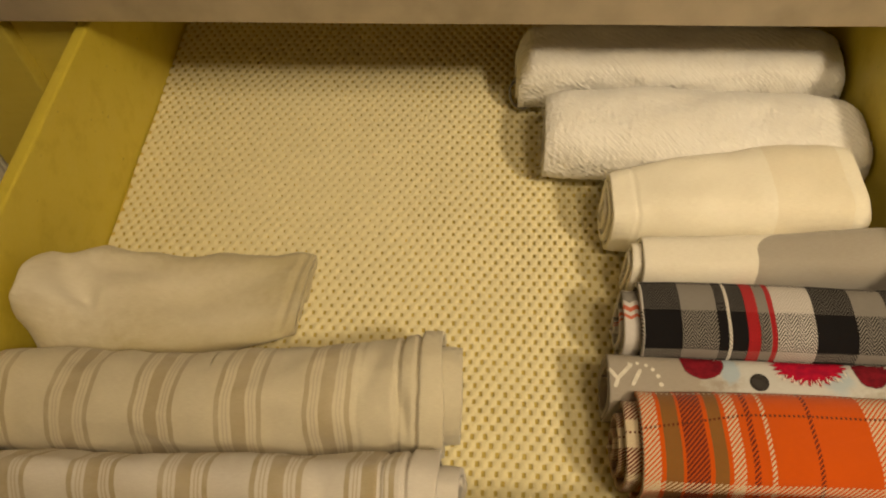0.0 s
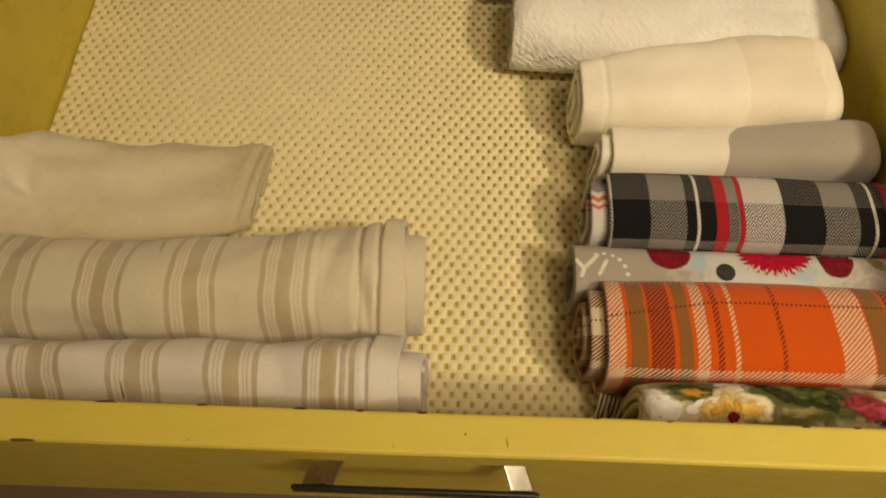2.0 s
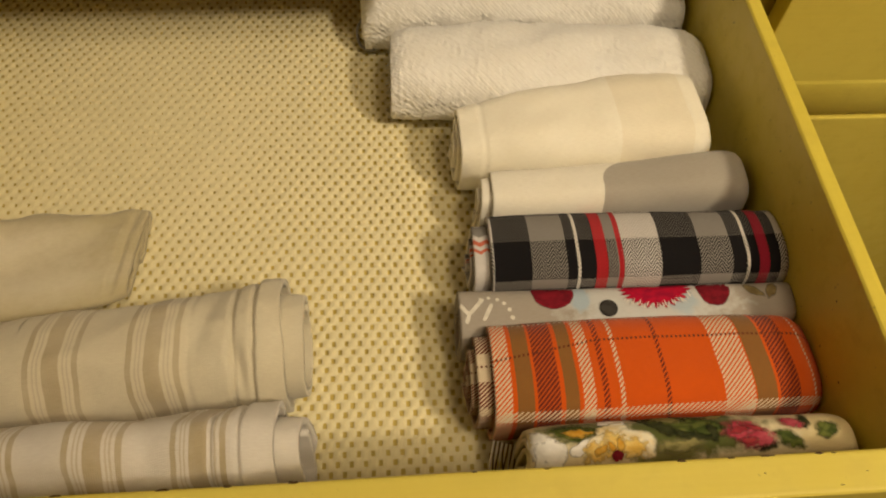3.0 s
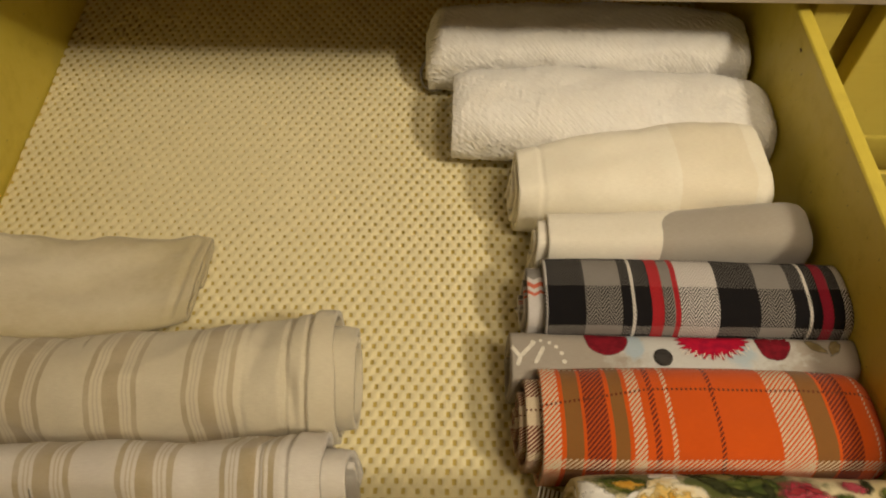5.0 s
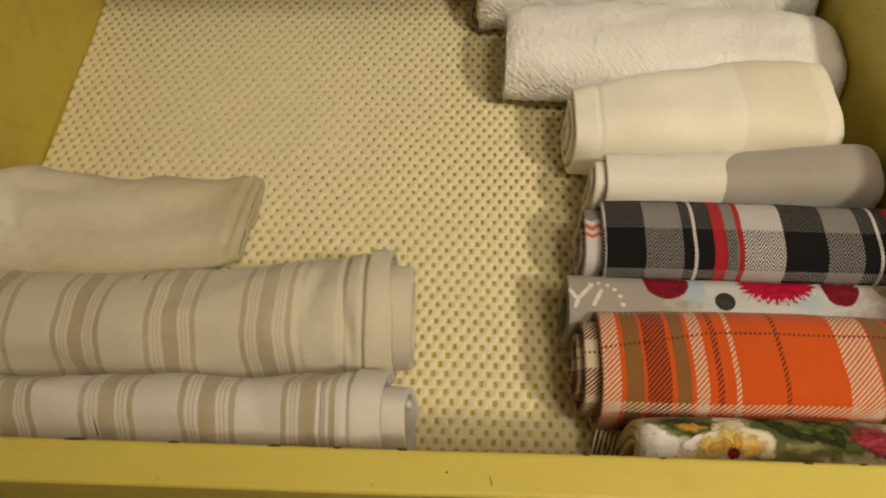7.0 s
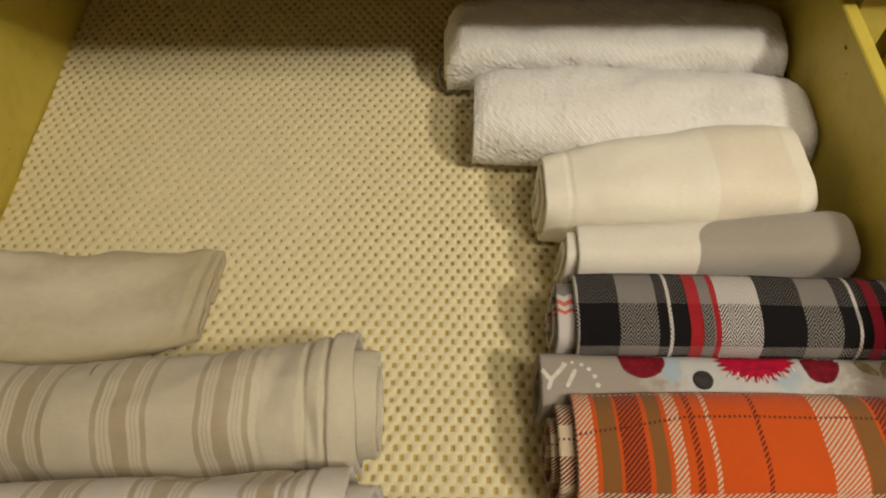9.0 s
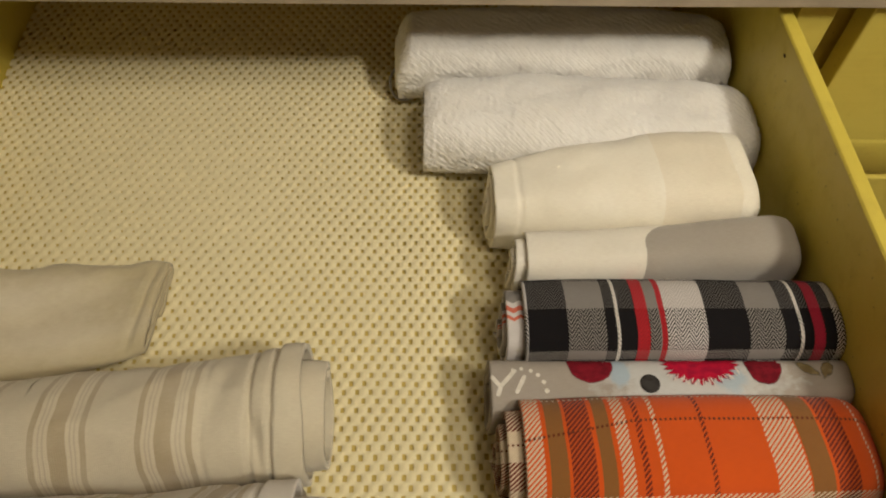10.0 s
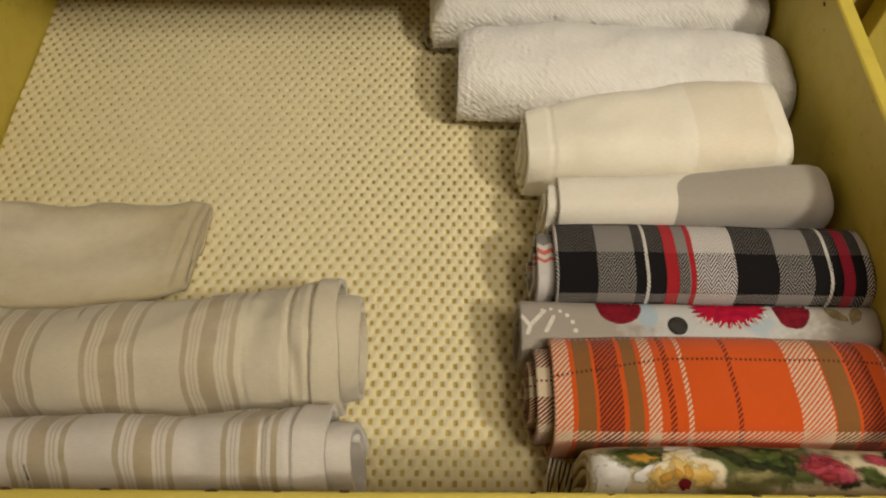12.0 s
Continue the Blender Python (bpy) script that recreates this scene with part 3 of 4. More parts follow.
# ---- the foam liner: rows of knots and holes, every second row shifted by half ----
def shelf_liner():
    px, py = 0.0092, 0.0066
    xs = [0.0, 0.15, 0.30, 0.5, 0.65, 0.80]
    x0, x1, y0, y1 = XL + 0.001, XR - 0.001, YF + 0.001, YB - 0.002
    nx, ny = int((x1 - x0) / px), int((y1 - y0) / py)
    cols = [(i, k) for i in range(nx) for k in range(6)]
    rows = [(j, k) for j in range(ny) for k in range(4)]
    verts = []
    for j, kj in rows:
        fy = (0.0, 0.31, 0.62, 0.81)[kj]
        for i, ki in cols:
            xx, yy = x0 + (i + xs[ki]) * px, y0 + (j + fy) * py
            tight = 0.58 * math.exp(-((xx + 0.17) / 0.155) ** 2 - ((yy - 0.42) / 0.15) ** 2) + 0.10 * noise.noise(Vector((xx * 25, yy * 25, 5.0)))
            if kj < 3:
                yy += (0.31 - fy) * tight * py
            xx += ((0.15 if ki < 3 else 0.65) - xs[ki]) * tight * px
            inhole = (ki in (0, 1, 2)) if j % 2 == 0 else (ki in (3, 4, 5))
            edge = (ki in (0, 2)) if j % 2 == 0 else (ki in (3, 5))
            if kj == 1:
                z = -0.0012 if edge else (-0.001 if inhole else (0.0007 if ki in (1, 4) else 0.0004))
            elif kj in (0, 2):
                z = -0.0006 if inhole else 0.0002
            else:
                z = -0.0001
            w = noise.noise_vector(Vector((xx * 14, yy * 14, 0.3))) * 0.0022 + noise.noise_vector(Vector((xx * 160, yy * 160, 1.3))) * 0.00035
            verts.append((xx + w.x, yy + w.y, z + 0.5 * abs(w.z) - 0.0003))
    n = len(cols)
    faces = []
    for r in range(len(rows) - 1):
        j, kj = rows[r]
        for c in range(n - 1):
            ki = cols[c][1]
            hole = kj in (0, 1) and ((ki in (0, 1)) if j % 2 == 0 else (ki in (3, 4)))
            if not hole:
                faces.append((r * n + c, r * n + c + 1, (r + 1) * n + c + 1, (r + 1) * n + c))
    me = bpy.data.meshes.new("shelf_liner")
    me.from_pydata(verts, [], faces)
    me.polygons.foreach_set("use_smooth", [True] * len(me.polygons))
    me.materials.append(LINER)
    tagged(new("shelf_liner", me), "cream non-slip foam mesh liner on the drawer bottom", "shelf liner", kind="stuff")


shelf_liner()


# ---- towels: a cloth sheet folded round itself into a long flat bundle ----
from mathutils.bvhtree import BVHTree


def bent(c, p):
    return math.copysign(abs(c) ** p, c)


def towel(name, label, mat, xl, xr, near, far, high, turns=2.3, thick=0.0045, square=0.72, wrinkle=0.0012, step_l=0.0, step_r=0.0, round_l=0.25, round_r=0.6, bulge=0.0, lean=0.0, ragged=0.0015, seed=0.0, category="towel", group="", skew=0.0, creases=(), shrink=0.0, nap=0.0, crumple=0.0, ribs=0.0, fill=0.0, taper=0.0, dents=(), hem=None, tele=0.0):
    """near, far, high: the bundle's sides and its height at the left end, the middle and the right end."""
    def at(tri, u):
        a, m, b = tri
        return a * (1 - u) * (1 - 2 * u) + m * 4 * u * (1 - u) + b * u * (2 * u - 1)
    nu, per = (230, 104) if ribs else (240, 64) if hem else (96, 52)
    ns = int(per * turns)
    um = 0.5
    width, tall = at(far, um) - at(near, um), at(high, um)
    # angles that lie evenly spaced along one turn
    fine = [-math.pi / 2 + k / 2000 * math.tau for k in range(2001)]
    spots = [Vector((width / 2 * bent(math.cos(a), square), tall / 2 * bent(math.sin(a), square))) for a in fine]
    run = [0.0]
    for p, q in zip(spots, spots[1:]):
        run.append(run[-1] + (q - p).length)
    even = [float(a) for a in np.interp([k / per * run[-1] for k in range(per)], run, fine)]
    # arc length, zero at the top of the outer turn
    arc, prev, acc = [], None, 0.0
    for k in range(ns + 1):
        a = even[k % per]
        q = Vector((width / 2 * bent(math.cos(a), square), tall / 2 * bent(math.sin(a), square)))
        acc += (q - prev).length if prev else 0.0
        prev = q
        arc.append(acc)
    tops = [arc[min(ns, q * per + per // 2)] for q in range(int(turns) + 2)]
    arc = [tops[min(k // per, len(tops) - 1)] - s for k, s in enumerate(arc)]
    bm = bmesh.new()
    uvl = bm.loops.layers.uv.new("cloth")
    grid = []
    for side in (1, -1):
        sheet = []
        for k in range(ns + 1):
            line = []
            turn = k / per
            a = even[k % per]
            inner = min(1.0, max(0.0, turn - 0.9) * 4)
            for i in range(nu + 1):
                u = i / nu
                s = math.sin((u - 0.5) * math.pi) * 0.5 + 0.5
                s = 0.35 * s + 0.65 * u
                jag = ragged * noise.noise(Vector((turn * 2.3, seed, 0.0 if u < 0.5 else 7.0)))
                el = xl - step_l * inner - tele * max(0.0, turn - 1.2) + jag
                er = xr + step_r * inner + jag
                x = el + (er - el) * s
                yn, yf, h = at(near, s), at(far, s), at(high, s)
                e = 1.0
                if s < 0.05:
                    e = 1 - round_l * 0.25 * ((0.05 - s) / 0.05) ** 2
                if s > 0.9:
                    e = 1 - round_r * 0.45 * ((s - 0.9) / 0.1) ** 2.4
                d = thick * 1.12 * turn * (1 + fill * max(0.0, turn - 0.6)) - side * thick / 2 + thick / 2 + shrink * inner
                hw, hh = max(0.0008, (yf - yn) / 2 * (0.6 + 0.4 * e) - d), max(0.0008, h / 2 * e - d)
                y = (yn + yf) / 2 + hw * bent(math.cos(a), square)
                z = 0.0012 + h / 2 * e + hh * bent(math.sin(a), square)
                if taper and s < 0.2:
                    y = (yn + yf) / 2 + (y - (yn + yf) / 2) * (1 - taper * (1 - s / 0.2) ** 1.6)
                p = Vector((x, y, z))
                soft = (1.0 if turn < 1 else 0.4)
                wv = noise.noise_vector(Vector((x * 16 + seed, y * 30, z * 30))) * wrinkle + noise.noise_vector(Vector((x * 55 + seed, y * 75, z * 75))) * wrinkle * 0.45
                if crumple:
                    wv += noise.noise_vector(Vector((x * 34 + 3, y * 26, z * 26 + 5))) * crumple * max(0.05, 1 - s * 2.8)
                if ribs and turn < 1.2:
                    q = math.sin((x + arc[k] * 0.8) * 6.2832 / 0.0056 + 2.2 * noise.noise(p * 60.0)) * (0.55 + 0.45 * math.sin((x - arc[k] * 1.3) * 6.2832 / 0.0060))
                    q += 0.6 * noise.noise(p * 420.0)
                    wv += Vector((0, math.cos(a), math.sin(a))) * (ribs * q)
                if hem and x > hem[0]:
                    wv += Vector((0, math.cos(a), math.sin(a))) * (hem[1] * min(1.0, (x - hem[0]) / 0.0012))
                if nap:
                    wv += noise.noise_vector(p * 310.0) * nap
                wv.x *= 0.4
                lift = max(0.0, math.sin(a))
                p += wv * soft
                p.z += bulge * lift * math.sin(math.pi * s) + 0.3 * wrinkle * lift * math.sin(x * 95 + seed)
                p.y += lean * (p.z / max(h, 0.01))
                p.x += skew * (y - (yn + yf) / 2)
                for (ax, ay), (bx, by), wide, deep in dents:
                    # a groove along the line from a to b
                    lx, ly = bx - ax, by - ay
                    f = min(1.0, max(0.0, ((x - ax) * lx + (y - ay) * ly) / (lx * lx + ly * ly)))
                    far2 = (x - ax - f * lx) ** 2 + (y - ay - f * ly) ** 2
                    p.z -= deep * lift * math.exp(-far2 / wide ** 2)
                for cx, deep in creases:
                    g = deep * math.exp(-((x - cx) / 0.0014) ** 2) * soft
                    p.z -= g * (0.3 + 0.7 * lift)
                    p.y -= g * 0.7 * math.cos(a)
                p.z = max(p.z, 0.0008)
                line.append((bm.verts.new(p), x, arc[k]))
            sheet.append(line)
        grid.append(sheet)

    def quad(q):
        f = bm.faces.new([w[0] for w in q])
        f.smooth = True
        for loop, w in zip(f.loops, q):
            loop[uvl].uv = (w[1], w[2])
    for side, sheet in enumerate(grid):
        for k in range(ns):
            for i in range(nu):
                q = (sheet[k][i], sheet[k][i + 1], sheet[k + 1][i + 1], sheet[k + 1][i])
                quad(q if side == 0 else q[::-1])
    o, n_ = grid
    for k in range(ns):
        quad((o[k + 1][0], n_[k + 1][0], n_[k][0], o[k][0]))
        quad((o[k][nu], n_[k][nu], n_[k + 1][nu], o[k + 1][nu]))
    for i in range(nu):
        quad((o[0][i], n_[0][i], n_[0][i + 1], o[0][i + 1]))
        quad((o[ns][i + 1], n_[ns][i + 1], n_[ns][i], o[ns][i]))
    bmesh.ops.recalc_face_normals(bm, faces=bm.faces)
    tree = BVHTree.FromBMesh(bm)
    ob = part(name, bm, mat)
    return tagged(ob, label, category, group), tree


def motif(name, parent, tree, at, size, mat, turn=0.0, spikes=0, deep=0.0, point=0.0, boxy=1.0, seed=0.0, lift=0.00035, rough=0.06):
    """A flat printed shape that follows the cloth under it: an oval, a leaf (point), a bar (boxy) or a ragged tuft (spikes)."""
    rings, seg = 5, max(24, spikes * 4)
    bm = bmesh.new()
    edge = bm.loops.layers.uv.new("edge")
    far = {}
    ct, st = math.cos(radians(turn)), math.sin(radians(turn))
    def drop(x, y):
        hit = tree.ray_cast(Vector((x, y, 0.3)), Vector((0, 0, -1)))
        return Vector((x, y, hit[0].z + lift)) if hit[0] else None
    mid = drop(*at)
    if mid is None:
        bm.free()
        return None
    rows = []
    for r in range(1, rings + 1):
        row = []
        for i in range(seg):
            a = i / seg * math.tau
            k = 1.0 + rough * noise.noise(Vector((math.cos(a) * 2, math.sin(a) * 2, seed)))
            if spikes:
                k *= 1.0 - deep * (0.5 + 0.5 * math.cos(a * spikes)) * (0.75 + 0.75 * noise.noise(Vector((a * 9, seed, 0))))
            px, py = bent(math.cos(a), boxy), bent(math.sin(a), boxy)
            if point:
                py *= 1 - point * abs(px) ** 2
            px, py = px * size[0] * k * r / rings, py * size[1] * k * r / rings
            p = drop(at[0] + px * ct - py * st, at[1] + px * st + py * ct)
            if p is None or abs(p.z - mid.z) > 0.03:
                p = row[-1].co.copy() if row else mid.copy()
            row.append(bm.verts.new(p))
            far[row[-1]] = r / rings
        rows.append(row)
    c = bm.verts.new(mid)
    far[c] = 0.0
    for i in range(seg):
        bm.faces.new((c, rows[0][i], rows[0][(i + 1) % seg]))
        for r in range(rings - 1):
            bm.faces.new((rows[r][i], rows[r + 1][i], rows[r + 1][(i + 1) % seg], rows[r][(i + 1) % seg]))
    for f in bm.faces:
        f.smooth = True
        for loop in f.loops:
            loop[edge].uv = (far[loop.vert], 0.5)
    return part(name, bm, mat, parent)


# right row, from the back of the drawer to its front
back_towel, _ = towel("towel", "folded white ribbed cotton towel partly under the worktop", WHITE_RIB, 0.0245, 0.305, (0.490, 0.488, 0.484), (0.562, 0.566, 0.562), (0.074, 0.078, 0.074), thick=0.006, seed=3.1, wrinkle=0.0034, nap=0.0008, ribs=0.00115, group="white ribbed towels", step_l=0.003, round_l=1.1, round_r=0.2)
frayed, _ = towel("towel", "folded white ribbed cotton towel with a frayed end", WHITE_RIB, 0.046, 0.3092, (0.404, 0.396, 0.396), (0.480, 0.486, 0.470), (0.071, 0.074, 0.070), thick=0.006, seed=8.4, wrinkle=0.0024, nap=0.0008, ribs=0.00115, group="white ribbed towels", round_l=0.3, round_r=0.3, skew=0.05)
towel("towel", "folded cream linen towel with a broad darker band", CREAM_LINEN, 0.094, 0.2820, (0.333, 0.328, 0.332), (0.388, 0.407, 0.416), (0.068, 0.081, 0.079), thick=0.0046, square=0.52, seed=5.7, wrinkle=0.0022, step_l=0.0005, tele=0.0022, turns=4.2, fill=0.16, round_l=0.0, skew=-0.05, round_r=0.1, creases=((0.112, 0.0012), (0.268, 0.0006)))
towel("towel", "folded white and grey cotton towel squeezed between two others", GREY_WHITE, 0.113, 0.3025, (0.286, 0.286, 0.290), (0.327, 0.330, 0.338), (0.068, 0.072, 0.075), thick=0.0034, square=0.58, seed=2.2, wrinkle=0.0012, step_l=0.006, tele=0.002, turns=3.2, fill=0.14, round_l=0.0, round_r=0.25)
towel("towel", "folded black, grey, white and red herringbone plaid towel", PLAID_K, 0.1085, 0.3090, (0.225, 0.225, 0.222), (0.290, 0.289, 0.284), (0.068, 0.069, 0.074), thick=0.0036, square=0.62, seed=6.6, wrinkle=0.0010, round_l=0.0, shrink=0.001, step_l=0.0105, tele=0.0026, turns=4.2, fill=0.27, round_r=0.0)
printed, ptree = towel("towel", "folded grey cotton towel with a red, white and black print", PRINT, 0.084, 0.3094, (0.192, 0.194, 0.194), (0.234, 0.232, 0.228), (0.054, 0.054, 0.061), thick=0.002, square=0.55, round_l=0.0, seed=9.3, wrinkle=0.0006, turns=3.2, round_r=0.0)
orange, _ = towel("towel", "folded orange, olive and white plaid towel", PLAID_O, 0.100, 0.3095, (0.131, 0.131, 0.133), (0.2045, 0.2055, 0.2025), (0.069, 0.071, 0.070), thick=0.0036, square=0.64, seed=1.4, wrinkle=0.0009, round_l=0.0, shrink=0.001, step_l=0.0085, tele=0.0030, turns=4.2, fill=0.27, round_r=0.3)
floral, ftree = towel("towel", "folded cream cotton towel with a flower and leaf print", FLORAL, 0.1135, 0.3095, (0.0905, 0.0905, 0.0905), (0.131, 0.131, 0.129), (0.086, 0.090, 0.086), thick=0.0036, seed=4.8, wrinkle=0.0009, round_r=0.35, turns=3.2, fill=0.10)

def cord(name, points, radius, mat, parent, label=""):
    """A thin round cord through the given points, smoothed."""
    pts = [Vector(p) for p in points]
    path = []
    for k in range(len(pts) - 1):
        p0, p1, p2, p3 = pts[max(k - 1, 0)], pts[k], pts[k + 1], pts[min(k + 2, len(pts) - 1)]
        for n in range(6):
            f = n / 6
            path.append(0.5 * (2 * p1 + (p2 - p0) * f + (2 * p0 - 5 * p1 + 4 * p2 - p3) * f * f + (3 * p1 - p0 - 3 * p2 + p3) * f ** 3))
    path.append(pts[-1])
    bm = bmesh.new()
    rings = []
    for k, p in enumerate(path):
        t = (path[min(k + 1, len(path) - 1)] - path[max(k - 1, 0)]).normalized()
        side = t.cross(Vector((0, 0, 1))).normalized()
        up = side.cross(t)
        rings.append([bm.verts.new(p + radius * (side * math.cos(q * math.tau / 8) + up * math.sin(q * math.tau / 8))) for q in range(8)])
    for p, q in zip(rings, rings[1:]):
        for m in range(8):
            bm.faces.new((p[m], p[(m + 1) % 8], q[(m + 1) % 8], q[m])).smooth = True
    bm.faces.new(rings[0][::-1]), bm.faces.new(rings[-1])
    return part(name, bm, mat, parent, label)


cord("hanging_loop", ((0.026, 0.528, 0.030), (0.0172, 0.522, 0.018), (0.0195, 0.5095, 0.010), (0.029, 0.5040, 0.009), (0.040, 0.5055, 0.012), (0.050, 0.5085, 0.018)), 0.0013, GREY_TAPE, back_towel, "grey hanging loop of tape")

for k in range(46):
    z = 0.006 + 0.062 * ((k * 0.618) % 1.0)
    y = 0.4205 + 0.052 * z / 0.066 + random.uniform(-0.006, 0.004)
    x = 0.0475 + 0.05 * (y - 0.44)
    bm = bmesh.new()
    rows, bend, long = [], random.uniform(-0.5, 0.5), random.uniform(0.003, 0.0075)
    for n in range(5):
        f = n / 4
        c = Vector((x - long * f, y + bend * long * f * f, max(0.002, z - 0.6 * long * f * f)))
        rows.append([bm.verts.new(c + Vector((0, 0.00035 * math.cos(q), 0.00035 * math.sin(q)))) for q in (0, 2.1, 4.2)])
    for p, q in zip(rows, rows[1:]):
        for m in range(3):
            bm.faces.new((p[m], p[(m + 1) % 3], q[(m + 1) % 3], q[m]))
    part("fringe_thread", bm, WHITE_YARN, frayed)

# dark and white warp ends that hang out of the orange towel's fold
for k in range(15):
    x0, lean = 0.0985 + 0.0013 * k, random.uniform(-0.002, 0.002)
    y0 = 0.1285 - 0.0004 * k
    drop = random.uniform(0.016, 0.024)
    cord("fringe_thread", ((x0 + 0.002, y0 + 0.004, 0.032), (x0 + 0.0005, y0 - 0.002, 0.028), (x0 + lean * 0.5, y0 - 0.007, 0.028 - drop * 0.5), (x0 + lean, y0 - 0.012, 0.028 - drop)), 0.0005, (WHITE_YARN, DARK)[k % 2], orange)

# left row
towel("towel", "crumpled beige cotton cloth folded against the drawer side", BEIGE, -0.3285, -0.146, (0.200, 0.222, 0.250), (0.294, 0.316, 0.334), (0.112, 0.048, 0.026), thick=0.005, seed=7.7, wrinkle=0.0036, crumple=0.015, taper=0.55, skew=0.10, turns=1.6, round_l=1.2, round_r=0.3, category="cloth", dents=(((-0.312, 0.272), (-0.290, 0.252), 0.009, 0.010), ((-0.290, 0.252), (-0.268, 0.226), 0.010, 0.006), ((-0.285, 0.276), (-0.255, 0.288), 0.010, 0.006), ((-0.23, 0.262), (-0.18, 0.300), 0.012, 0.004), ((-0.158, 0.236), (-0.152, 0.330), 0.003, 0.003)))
towel("towel", "folded off-white linen towel with tan stripes", STRIPES_A, -0.327, -0.0272, (0.142, 0.140, 0.152), (0.215, 0.219, 0.237), (0.097, 0.095, 0.100), thick=0.004, seed=11.2, wrinkle=0.0038, square=0.95, group="tan striped towels", step_r=0.012, round_r=0.15, shrink=0.004, ragged=0.004, hem=(-0.0423, 0.0017), creases=((-0.0428, 0.0032), (-0.0545, 0.0036), (-0.080, 0.0010)), dents=(((-0.048, 0.150), (-0.052, 0.175), 0.004, 0.006), ((-0.085, 0.150), (-0.070, 0.205), 0.007, 0.0035), ((-0.30, 0.165), (-0.25, 0.210), 0.010, 0.003)))
towel("towel", "folded off-white linen towel with tan stripes against the drawer front", STRIPES_B, -0.327, -0.0248, (0.0905, 0.0905, 0.0905), (0.141, 0.142, 0.151), (0.110, 0.111, 0.112), thick=0.004, seed=13.9, wrinkle=0.0038, square=0.95, group="tan striped towels", step_r=0.013, round_r=0.15, shrink=0.004, ragged=0.004, hem=(-0.0425, 0.0014), creases=((-0.043, 0.0022), (-0.0573, 0.0024)), dents=(((-0.10, 0.140), (-0.09, 0.105), 0.008, 0.003),))

# print on the grey towel
for x, y, rx, ry in ((0.148, 0.2248, 0.0150, 0.0128), (0.2575, 0.2222, 0.0116, 0.0142)):
    motif("printed_berry", printed, ptree, (x, y), (rx, ry), D_BERRY, seed=x * 9)
motif("printed_tuft", printed, ptree, (0.2180, 0.2240), (0.0268, 0.0160), D_RED, spikes=25, deep=0.26, seed=2.0, lift=0.0005)
for k in range(24):
    x = 0.196 + 0.045 * ((k * 0.618) % 1.0)
    y = 0.2225 - 0.0118 * max(0.05, 1 - ((x - 0.218) / 0.027) ** 2) ** 0.5 + random.uniform(-0.001, 0.0022)
    motif("printed_streak", printed, ptree, (x, y), (random.uniform(0.0012, 0.0032), random.uniform(0.0003, 0.0006)), D_WHITE, 90 + (x - 0.218) * 1500 + random.uniform(-18, 18), point=0.8, lift=0.0008, seed=x * 90, rough=0.3)
motif("printed_dot", printed, ptree, (0.1838, 0.2108), (0.0062, 0.0062), D_INK, lift=0.0007, rough=0.02)
for x, y, l, w, a in ((0.0870, 0.2140, 0.0050, 0.0014, -52), (0.0950, 0.2160, 0.0078, 0.0014, 47), (0.0890, 0.2075, 0.0036, 0.0014, 70), (0.1026, 0.2118, 0.0068, 0.0014, 62)):
    motif("printed_stroke", printed, ptree, (x, y), (l, w), D_WHITE, a, boxy=0.5, rough=0.0)
for k, a in enumerate((108, 87, 65, 46, 25, 3)):
    motif("printed_dot", printed, ptree, (0.103 + 0.0157 * math.cos(radians(a)), 0.2065 + 0.0157 * math.sin(radians(a))), (0.0011 + 0.0001 * k, 0.0011 + 0.0001 * k), D_WHITE, rough=0.0)
motif("printed_leaf", printed, ptree, (0.284, 0.218), (0.010, 0.004), D_TAN, -40, point=0.7)
motif("printed_leaf", printed, ptree, (0.296, 0.217), (0.009, 0.004), D_TAN, 60, point=0.7)

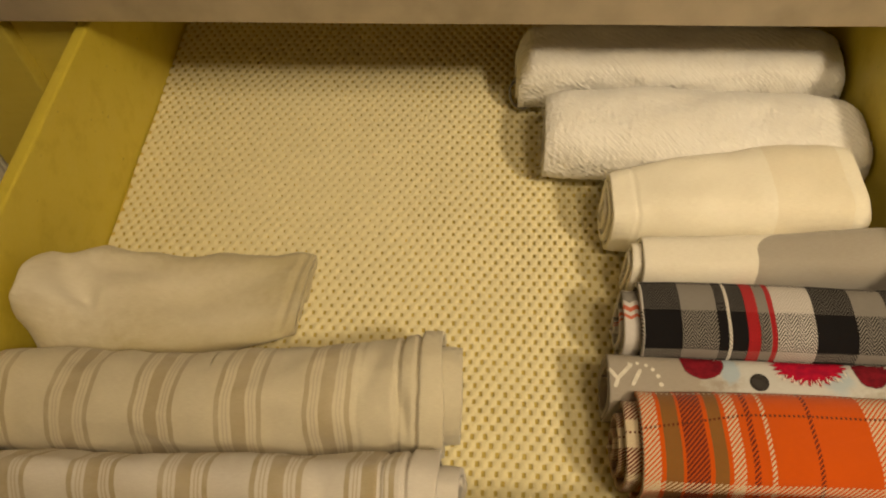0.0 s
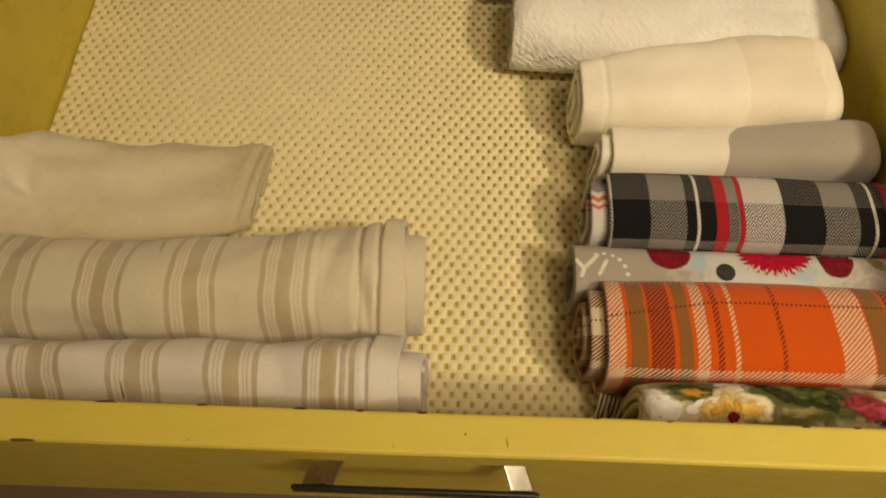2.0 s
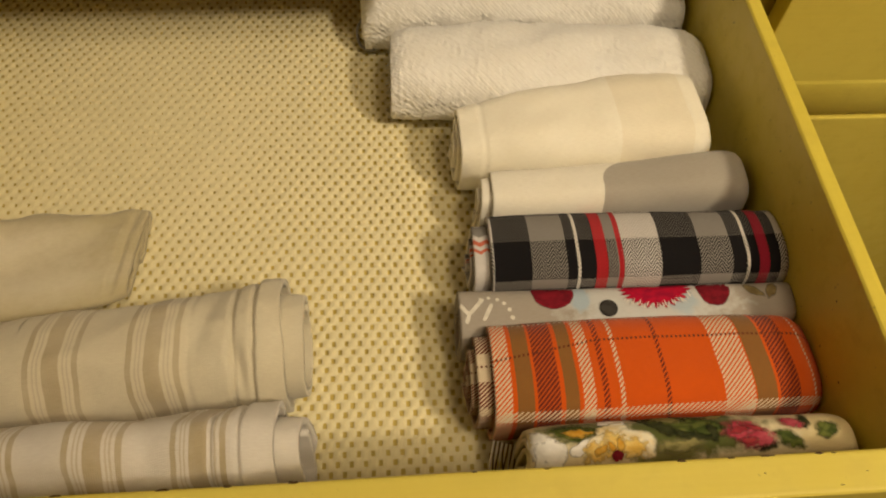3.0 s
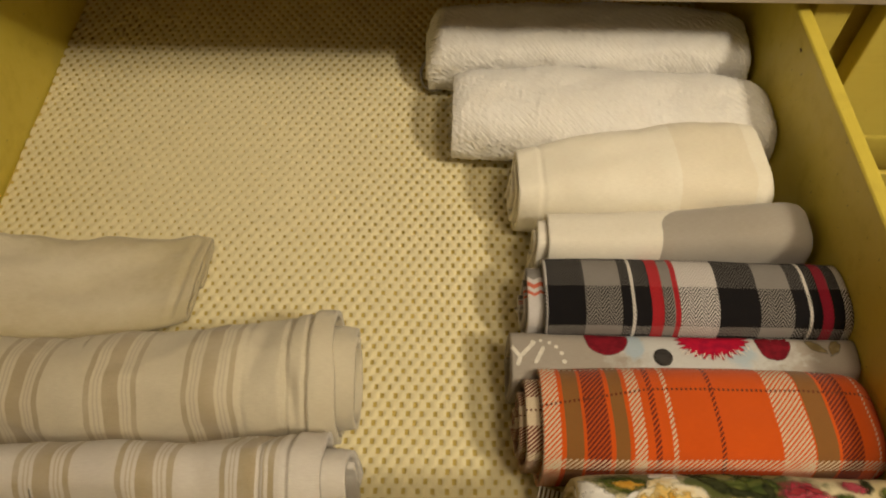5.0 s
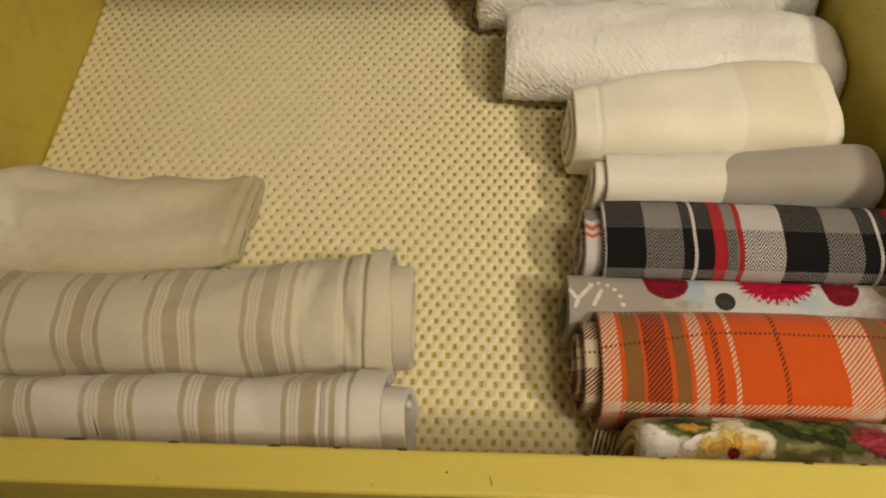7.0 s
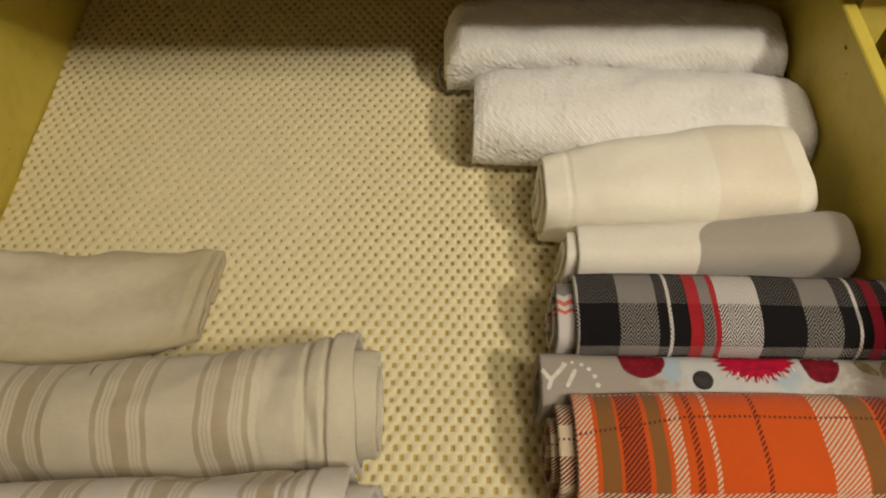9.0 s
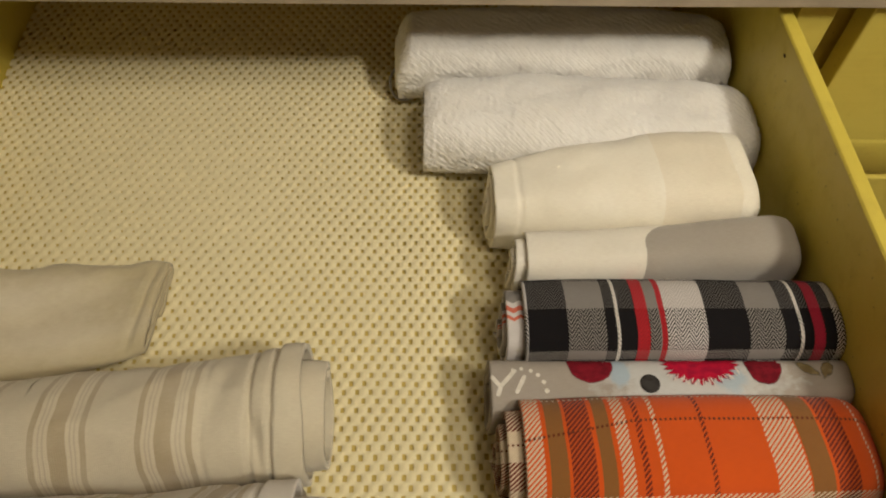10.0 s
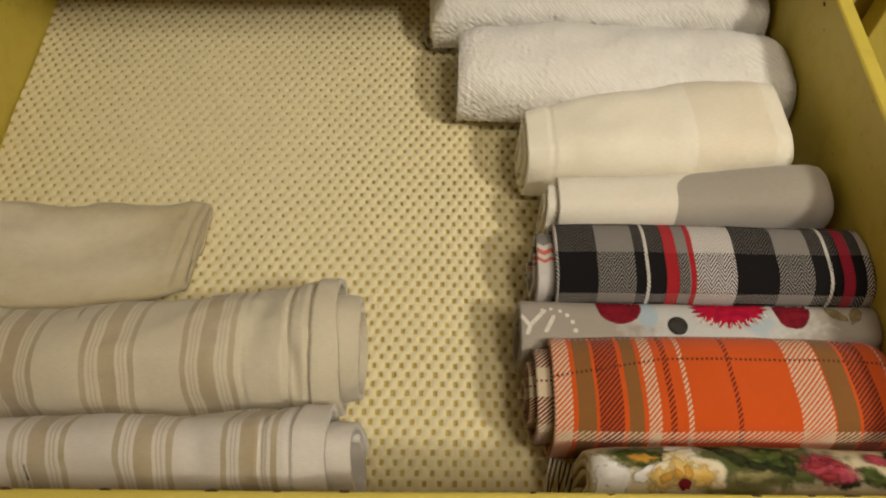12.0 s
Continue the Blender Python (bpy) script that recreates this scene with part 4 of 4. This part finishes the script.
# flowers and leaves on the cream towel
LEAVES = ((0.139, 0.1180, 0.019, 0.0078, -6, D_LEAF), (0.141, 0.1175, 0.011, 0.0038, -4, D_AMBER), (0.200, 0.1195, 0.025, 0.0085, -10, D_LEAF), (0.193, 0.1235, 0.013, 0.0042, -6, D_MOSS),
          (0.214, 0.1170, 0.015, 0.0075, -24, D_LEAF), (0.188, 0.1185, 0.020, 0.0050, -30, D_DEEP), (0.206, 0.1115, 0.017, 0.0028, -12, D_DEEP), (0.196, 0.1065, 0.020, 0.0050, 4, D_MOSS),
          (0.147, 0.1085, 0.008, 0.0050, -30, D_LEAF), (0.222, 0.1235, 0.010, 0.0030, 6, D_MOSS), (0.217, 0.1140, 0.0035, 0.0085, 10, D_DEEP), (0.261, 0.1075, 0.012, 0.0060, -30, D_LEAF),
          (0.273, 0.1180, 0.008, 0.0045, 60, D_DEEP), (0.247, 0.1045, 0.010, 0.0036, 8, D_DEEP), (0.285, 0.1120, 0.010, 0.0060, 20, D_LEAF))
for n, (x, y, l, w, a, m) in enumerate(LEAVES):
    motif("printed_leaf", floral, ftree, (x, y), (l, w), m, a, point=0.6, seed=x * 40, rough=0.3, lift=0.0003 + 0.00004 * n)
PETALS = ((0.1180, 0.1135, 0.0095, 0.0090, -30, D_CHALK), (0.1235, 0.1080, 0.0095, 0.0095, -10, D_CHALK), (0.161, 0.1258, 0.0090, 0.0026, -4, D_CHALK), (0.142, 0.1112, 0.0088, 0.0034, 24, D_CHALK), (0.160, 0.1175, 0.0108, 0.0078, 35, D_PALE), (0.151, 0.1120, 0.0090, 0.0060, 30, D_PALE),
          (0.1725, 0.1120, 0.0122, 0.0080, -18, D_PALE), (0.150, 0.1085, 0.0080, 0.0050, 12, D_PETAL), (0.160, 0.1125, 0.0060, 0.0066, 10, D_PETAL), (0.169, 0.1095, 0.0080, 0.0048, -8, D_PETAL),
          (0.152, 0.1090, 0.0050, 0.0030, 20, D_AMBER), (0.163, 0.1110, 0.0026, 0.0046, -8, D_AMBER), (0.158, 0.1105, 0.0022, 0.0042, 22, D_AMBER),
          (0.236, 0.1145, 0.0150, 0.0085, -4, D_PINK), (0.243, 0.1105, 0.0110, 0.0055, 12, D_PINK), (0.232, 0.1160, 0.0080, 0.0026, 14, D_ROSE), (0.241, 0.1170, 0.0090, 0.0022, -14, D_ROSE), (0.236, 0.1095, 0.0080, 0.0022, 5, D_ROSE), (0.264, 0.1190, 0.0085, 0.0038, -12, D_PINK))
for n, (x, y, l, w, a, m) in enumerate(PETALS):
    big = 1.35 if m is D_PETAL else 1.0
    motif("printed_petal", floral, ftree, (x, y - 0.0025), (l * big, w * big), m, a, seed=x * 70, rough=0.3, boxy=0.6 if m is D_CHALK else 0.85, lift=0.001 + 0.00006 * n)
motif("printed_dot", floral, ftree, (0.1605, 0.1030), (0.0034, 0.0028), D_BERRY, lift=0.0022, rough=0.3)
